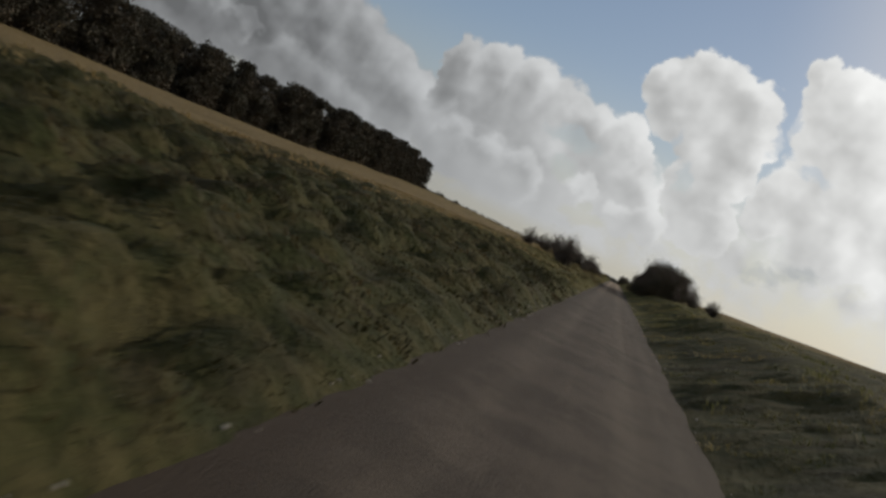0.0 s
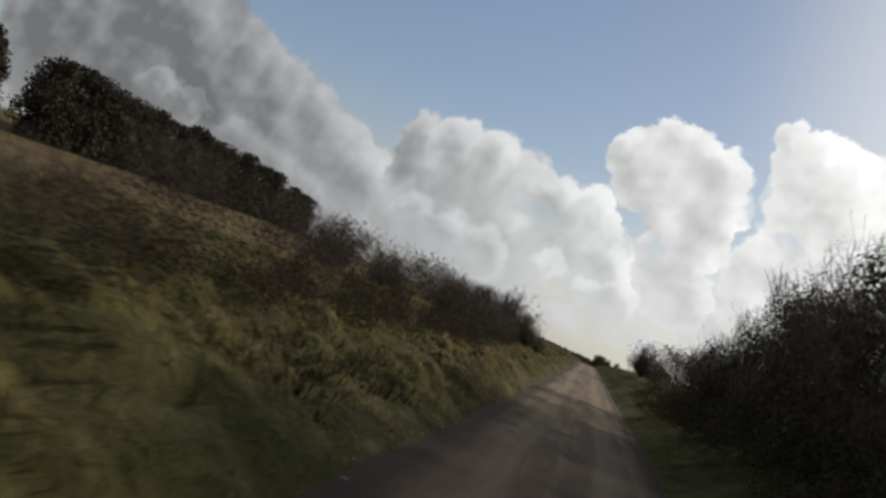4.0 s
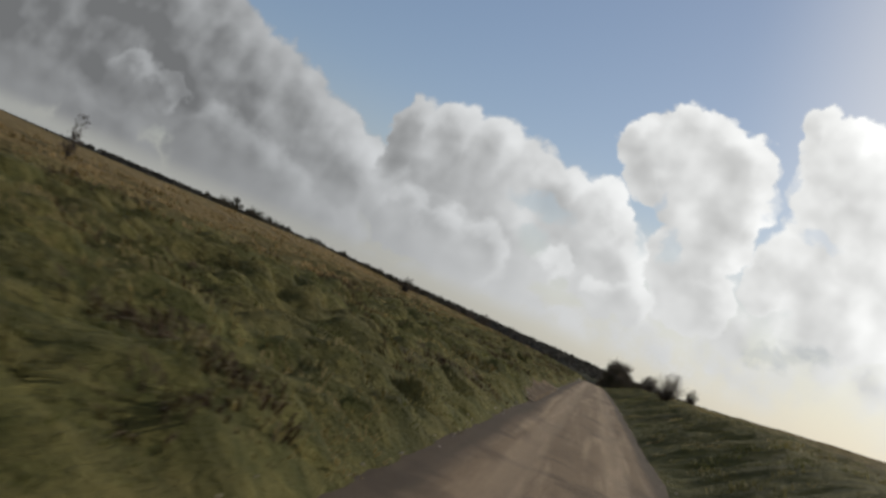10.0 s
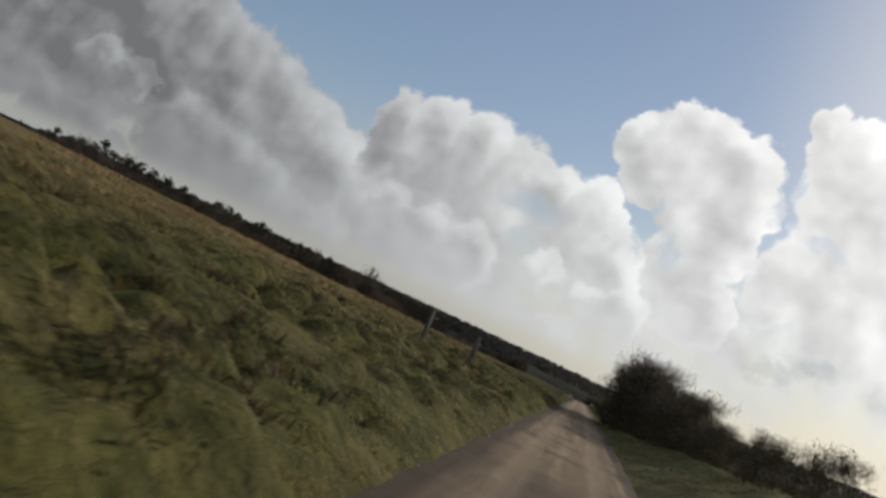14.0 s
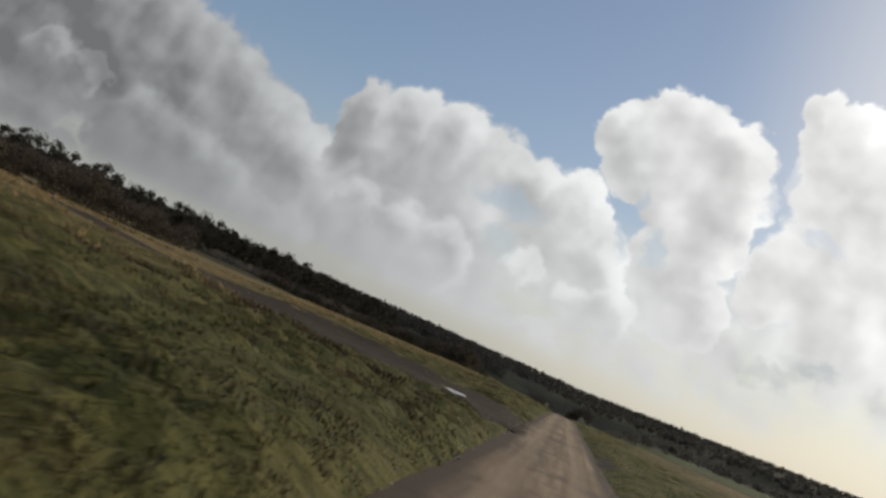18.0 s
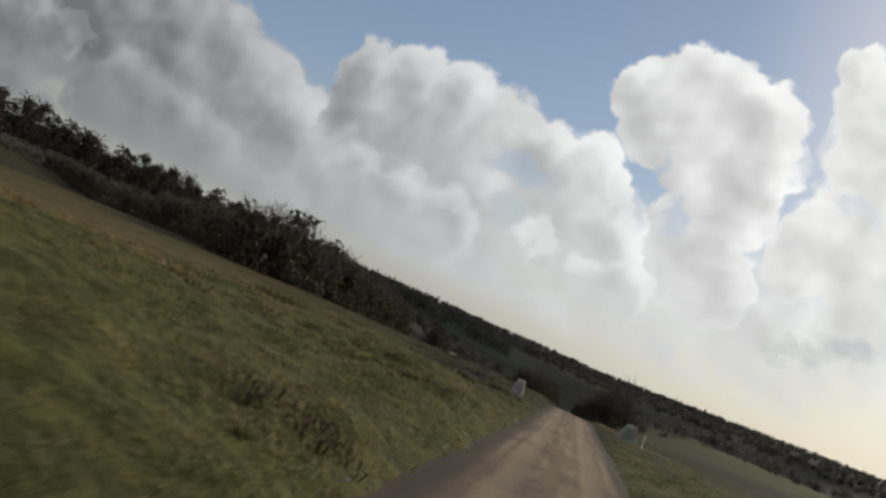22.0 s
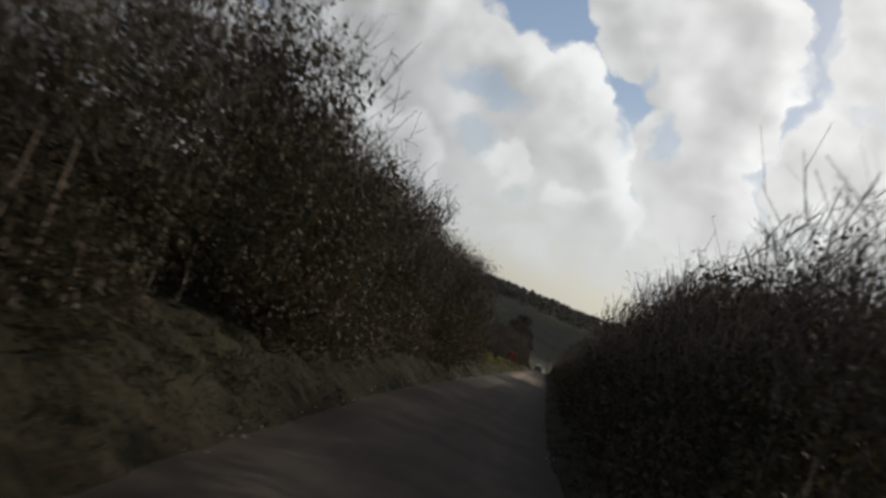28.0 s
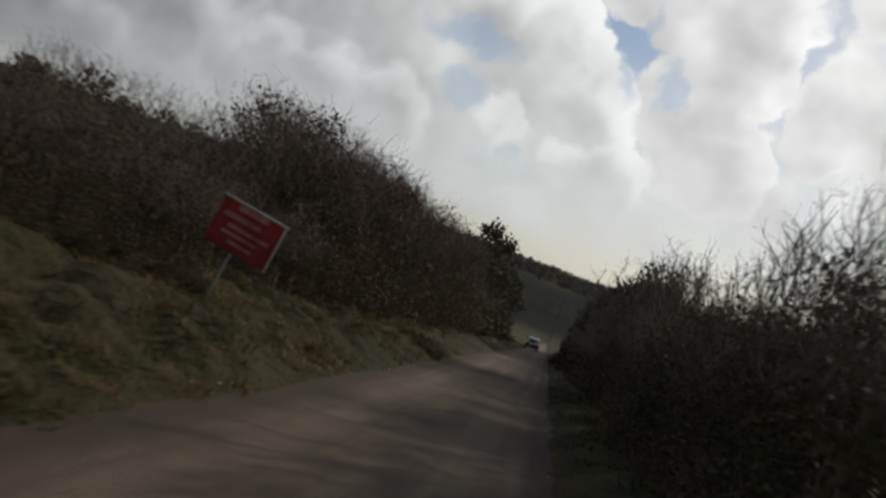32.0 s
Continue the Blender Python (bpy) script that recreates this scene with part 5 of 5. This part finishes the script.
margin = np.stack([np.where(rng.random(2600) < 0.75, EDGE_L - 0.12 + rng.normal(0, 0.1, 2600), EDGE_R + 0.15 + rng.normal(0, 0.1, 2600)), rng.uniform(0, 925, 2600), rng.uniform(0.01, 0.035, 2600)], -1)
stones("loose_stones", "pale flints scattered along the lane's edge and mud", np.concatenate([*loose, margin]), 8)


# ---------------------------------------------------------------- made things
def words(text, width, height, m, mat, parent, name):
    """Raised lettering as a mesh, fitted into the given width and height; m sets its plane."""
    curve = bpy.data.curves.new(name, "FONT")
    curve.body, curve.extrude = text, 0.0
    tmp = new(name, curve)
    bpy.context.view_layer.update()
    me = bpy.data.meshes.new_from_object(tmp.evaluated_get(bpy.context.evaluated_depsgraph_get()))
    bpy.data.objects.remove(tmp)
    xs, ys_ = [v.co.x for v in me.vertices], [v.co.y for v in me.vertices]
    for v in me.vertices:
        v.co = m @ Vector(((v.co.x - min(xs)) / (max(xs) - min(xs)) * width, (v.co.y - min(ys_)) / (max(ys_) - min(ys_)) * height, 0))
    me.materials.clear()
    me.materials.append(mat)
    return child(name, me, parent, "faded red lettering")


def barrier_gate(x):
    """Yellow swing barrier left open along the verge: hinge post, trussed leaf, white plate."""
    root = tagged(new("barrier_gate"), "rusty yellow steel barrier gate standing open beside the lane", "gate")
    z = land_at(x, 227.6)

    def tube(name, y0, z0, y1, z1, w, off=0.0, mat=YELLOW):
        p, q = Vector((x + off, y0, z0)), Vector((x + off, y1, z1))
        turn = (q - p).to_track_quat("Z", "X").to_matrix()
        return part(name, box(w, w, (q - p).length, p, turn, w * 0.12), mat, root)

    part("hinge_post", bar((x - 0.1, 227.55, z - 0.4), (x - 0.1, 227.55, 1.31), 0.034, 12), YELLOW, root)
    part("post_cap", bar((x - 0.1, 227.55, 1.31), (x - 0.1, 227.55, 1.325), 0.04, 12), YELLOW, root)
    part("hinge", box(0.14, 0.08, 0.05, (x - 0.06, 227.62, 1.26), bevel=0.008), RUSTED, root, "dark rusted hinge")
    part("hinge", box(0.14, 0.08, 0.05, (x - 0.06, 227.62, 1.12), bevel=0.008), RUSTED, root, "dark rusted hinge")
    tube("hinge_stile", 227.74, 1.07, 227.78, 1.34, 0.045)
    tube("top_rail", 227.76, 1.33, 234.27, 1.19, 0.045)
    tube("lower_rail", 227.72, 1.08, 234.0, 0.4, 0.045)
    tube("strut", 229.66, 0.88, 229.68, 1.28, 0.03, 0.004)
    tube("strut", 231.84, 0.64, 231.86, 1.23, 0.03, 0.004)
    tube("brace", 229.66, 0.88, 231.86, 1.22, 0.03, -0.004)
    tube("brace", 231.84, 0.64, 234.25, 1.18, 0.03, -0.004)
    tube("end_stile", 233.98, 0.4, 234.27, 1.2, 0.03, 0.004)
    plate = part("plate", box(0.012, 1.04, 0.43, (x + 0.045, 230.73, 0.975), bevel=0.003), PLATE, root, "weathered white plate with faded red lettering")
    face = Matrix(((0, 0, 1, x + 0.0535), (1, 0, 0, 230.36), (0, 1, 0, 1.255), (0, 0, 0, 1)))
    words("DANGER", 0.72, 0.095, face, SIGN_RED, plate, "lettering")
    for y0, z0, w, h in [(230.72, 1.243, 0.66, 0.008), (230.68, 1.15, 0.34, 0.06), (230.72, 1.09, 0.12, 0.04), (230.42, 1.015, 0.22, 0.05), (230.7, 1.015, 0.12, 0.05), (231.0, 1.015, 0.3, 0.05)]:
        part("faded_line", box(0.003, w, h, (x + 0.0525, y0, z0)), FADED, plate, "faded unreadable line of lettering")
    return root


barrier_gate(-2.55)


def gate_post(x, y, h, turn):
    root = tagged(new("gate_post"), "old grey wooden gatepost standing in the pasture", "post", "pair of gateposts")
    z = land_at(x, y)
    part("shaft", box(0.17, 0.17, h + 0.4, (x, y, z - 0.4), Euler((0.03, turn * 0.1, turn)).to_matrix(), 0.02, (0.92, 0.92)), OLDWOOD, root)
    part("hinge_pin", bar((x + 0.08, y, z + h * 0.8), (x + 0.2, y, z + h * 0.8), 0.014), STEEL, root)
    part("hinge_pin", bar((x + 0.08, y, z + h * 0.3), (x + 0.2, y, z + h * 0.3), 0.014), STEEL, root)
    return root


gate_post(-4.5, 426.5, 1.35, 0.3)
gate_post(-6.4, 426.2, 1.48, -0.5)


def concrete_block(x, y, turn, lean=0.0, width=1.15, depth=1.2, height=1.1, top=(0.52, 0.56)):
    """Tapering concrete road block with a lifting hole, cast plate and rust stains."""
    root = tagged(new("concrete_block"), "pale tapering concrete road block with rust stains on the verge", "concrete block", "road blocks at the narrowing")
    z = land_at(x, y)
    m = Euler((0, lean, turn)).to_matrix()
    part("body", box(width, depth, height, (x, y, z - 0.08), m, 0.02, top), CONCRETE, root)
    place = Matrix.Translation((x, y, z - 0.08)) @ m.to_4x4()
    for dx, dy, dz, r, face in [(-0.15, 0, 0.72, 0.05, "y"), (0, -0.2, 0.14, 0.07, "x"), (0, -0.08, 0.18, 0.05, "x"), (0, 0.08, 0.1, 0.045, "x")]:
        dx, dy, dz, r = dx * width, dy * depth, dz * height, r * height
        t = dz / height
        sx, sy = width / 2 * (1 - (1 - top[0]) * t), depth / 2 * (1 - (1 - top[1]) * t)
        p = Vector((dx, -sy, dz)) if face == "y" else Vector((sx, dy, dz))
        d = Vector((0, -1, 0)) if face == "y" else Vector((1, 0, 0))
        part("stain", bar(place @ (p - d * 0.02), place @ (p + d * 0.012), r, 9), STAIN, root, "dark rust stain")
    slope = math.atan2(width / 2 * (1 - top[0]), height)
    part("cast_plate", box(0.012, 0.14, 0.1, place @ Vector((width / 2 * (1 - (1 - top[0]) * 0.8) + 0.003, -0.02, 0.8 * height)), m @ Euler((0, -slope, 0)).to_matrix(), 0.003), STAIN, root)
    part("lifting_loop", bar(place @ Vector((-0.1, 0, height)), place @ Vector((0.1, 0, height + 0.03)), 0.012), STEEL, root)
    return root


concrete_block(-2.94, 665.1, 0.01, 0.08, 0.7, 1.16, 0.88, (0.63, 0.55))
concrete_block(3.75, 670.0, 0.1, 0.05)


def steel_frame(x, y):
    """Light pipe frame leaning by the road block."""
    root = tagged(new("pipe_frame"), "bent pale pipe frame lying beside the road block", "metal frame")
    z = land_at(x, y)
    a, b, c, d = (x, y - 0.5, z), (x + 0.15, y + 0.5, z + 0.05), (x + 0.1, y + 0.5, z + 0.75), (x - 0.05, y - 0.45, z + 0.7)
    for p, q in ((a, b), (b, c), (c, d), (d, a), (a, c)):
        part("pipe", bar(p, q, 0.018), STEEL, root)
    part("fallen_pipe", bar((x + 0.4, y - 0.9, z + 0.06), (x + 1.6, y - 0.4, z + 0.12), 0.02), STEEL, root)


steel_frame(4.5, 668.4)


def warning_sign(x, y, turn):
    root = tagged(new("warning_sign"), "tilted red warning sign with faded cream lettering on a thin post", "sign")
    z = land_at(x, y)
    m = Matrix.Translation((x, y, z)) @ Euler((0, 0, turn)).to_matrix().to_4x4() @ Euler((0.06, 0.17, 0)).to_matrix().to_4x4()

    def at(px, pz, py=0.0):
        return m @ Vector((px, py, pz))

    part("post", bar(at(0.05, -0.4), at(0.05, 0.95), 0.022), STEEL, root)
    panel = part("panel", box(1.04, 0.02, 0.74, at(0.1, 0.87, -0.035), m.to_3x3(), 0.006), RED, root)
    part("top_rail", box(1.12, 0.03, 0.03, at(0.1, 1.62, -0.035), m.to_3x3(), 0.005), STEEL, root)
    part("side_rail", box(0.03, 0.03, 0.76, at(0.63, 0.86, -0.035), m.to_3x3(), 0.005), STEEL, root)
    rows = [(0.1, 1.26, 0.5, 0.09), (-0.02, 1.1, 0.62, 0.08), (0.16, 0.96, 0.7, 0.06), (0.05, 0.85, 0.6, 0.05), (0.12, 0.73, 0.4, 0.05)]
    for px, pz, w, h in rows:
        part("lettering", box(w, 0.006, h, at(px, pz + 0.25, -0.05), m.to_3x3()), CREAM, panel, "faded cream line of lettering")


warning_sign(-5.15, 909.0, 0.12)
marker = tagged(new("marker_stake"), "thin white stake standing at the lane's edge", "stake")
part("shaft", bar((3.0, 782, land_at(3.0, 782) - 0.3), (3.05, 782.0, land_at(3.0, 782) + 0.8), 0.02), PLATE, marker)
part("cap", bar((3.05, 782.0, land_at(3.0, 782) + 0.8), (3.05, 782.0, land_at(3.0, 782) + 0.84), 0.026), RED, marker)


def off_roader(x, y, turn, body_mat, top_mat, label, lamps):
    """A boxy four-wheel-drive: front towards its own -y."""
    root = tagged(new("off_road_car"), label, "car")
    root.matrix_world = Matrix.Translation((x, y, land_at(x, y))) @ Matrix.Rotation(turn, 4, "Z")
    body = part("body", box(1.66, 3.75, 0.5, (0, 0, 0.52), bevel=0.05), body_mat, root)
    part("bonnet", box(1.4, 1.05, 0.2, (0, -1.3, 1.0), bevel=0.05, taper=(0.96, 0.97)), body_mat, root)
    part("rear_tub", box(1.66, 1.35, 0.28, (0, 1.2, 1.0), bevel=0.03), top_mat, root)
    part("cab", box(1.5, 2.6, 0.72, (0, 0.55, 1.0), bevel=0.07, taper=(0.88, 0.9)), top_mat, root)
    part("roof", box(1.36, 2.36, 0.06, (0, 0.55, 1.72), bevel=0.025), top_mat, root, "pale roof panel")
    for sx in (-1, 1):
        for py, l in ((-0.3, 0.7), (0.55, 0.75), (1.4, 0.65)):
            part("side_window", box(0.02, l, 0.38, (sx * 0.722, py, 1.22), Euler((0, -sx * 0.12, 0)).to_matrix(), 0.004), GLASS, root)
        for py in (-1.18, 1.15):
            wheel = part("wheel", bar((sx * 0.66, py, 0.37), (sx * 0.88, py, 0.37), 0.37, 22), RUBBER, root)
            part("rim", bar((sx * 0.87, py, 0.37), (sx * 0.895, py, 0.37), 0.2, 16), CAR_PALE, wheel)
            part("wheel_arch", box(0.12, 0.98, 0.1, (sx * 0.86, py, 0.78), bevel=0.03, taper=(1, 0.8)), CAR_DARK, root)
        part("headlamp", bar((sx * 0.6, -1.84, 0.86), (sx * 0.6, -1.9, 0.86), 0.1, 16), LAMP if lamps else GLASS, root, "lit round headlamp" if lamps else "")
        part("tail_lamp", bar((sx * 0.7, 1.87, 0.8), (sx * 0.7, 1.9, 0.8), 0.05, 10), TAIL, root)
        part("mirror", box(0.16, 0.06, 0.2, (sx * 0.93, -0.72, 1.2), bevel=0.015), CAR_DARK, root)
    part("windscreen", box(1.26, 0.03, 0.46, (0, -0.73, 1.18), Euler((-0.13, 0, 0)).to_matrix(), 0.004), GLASS, root)
    part("rear_window", box(1.0, 0.03, 0.4, (0, 1.8, 1.22), Euler((0.1, 0, 0)).to_matrix(), 0.004), GLASS, root)
    part("grille", box(0.8, 0.04, 0.34, (0, -1.88, 0.66), bevel=0.01), RUBBER, root)
    part("front_bumper", box(1.62, 0.12, 0.16, (0, -1.98, 0.46), bevel=0.02), STEEL, root)
    part("rear_bumper", box(1.6, 0.1, 0.14, (0, 1.93, 0.46), bevel=0.02), STEEL, root)
    spare = part("spare_wheel", bar((0.2, 1.9, 1.05), (0.2, 2.08, 1.05), 0.34, 20), RUBBER, root)
    part("rim", bar((0.2, 2.07, 1.05), (0.2, 2.1, 1.05), 0.18, 14), CAR_PALE, spare)
    return root


off_roader(-28.5, 812.0, radians(-38), CAR_DARK, CAR_PALE, "boxy dark off-road car with pale hard top and lit headlamps", True)
off_roader(-1.6, 1012.0, radians(180), CAR_DARK, CAR_PALE, "boxy off-road car with pale roof further down the lane", False)
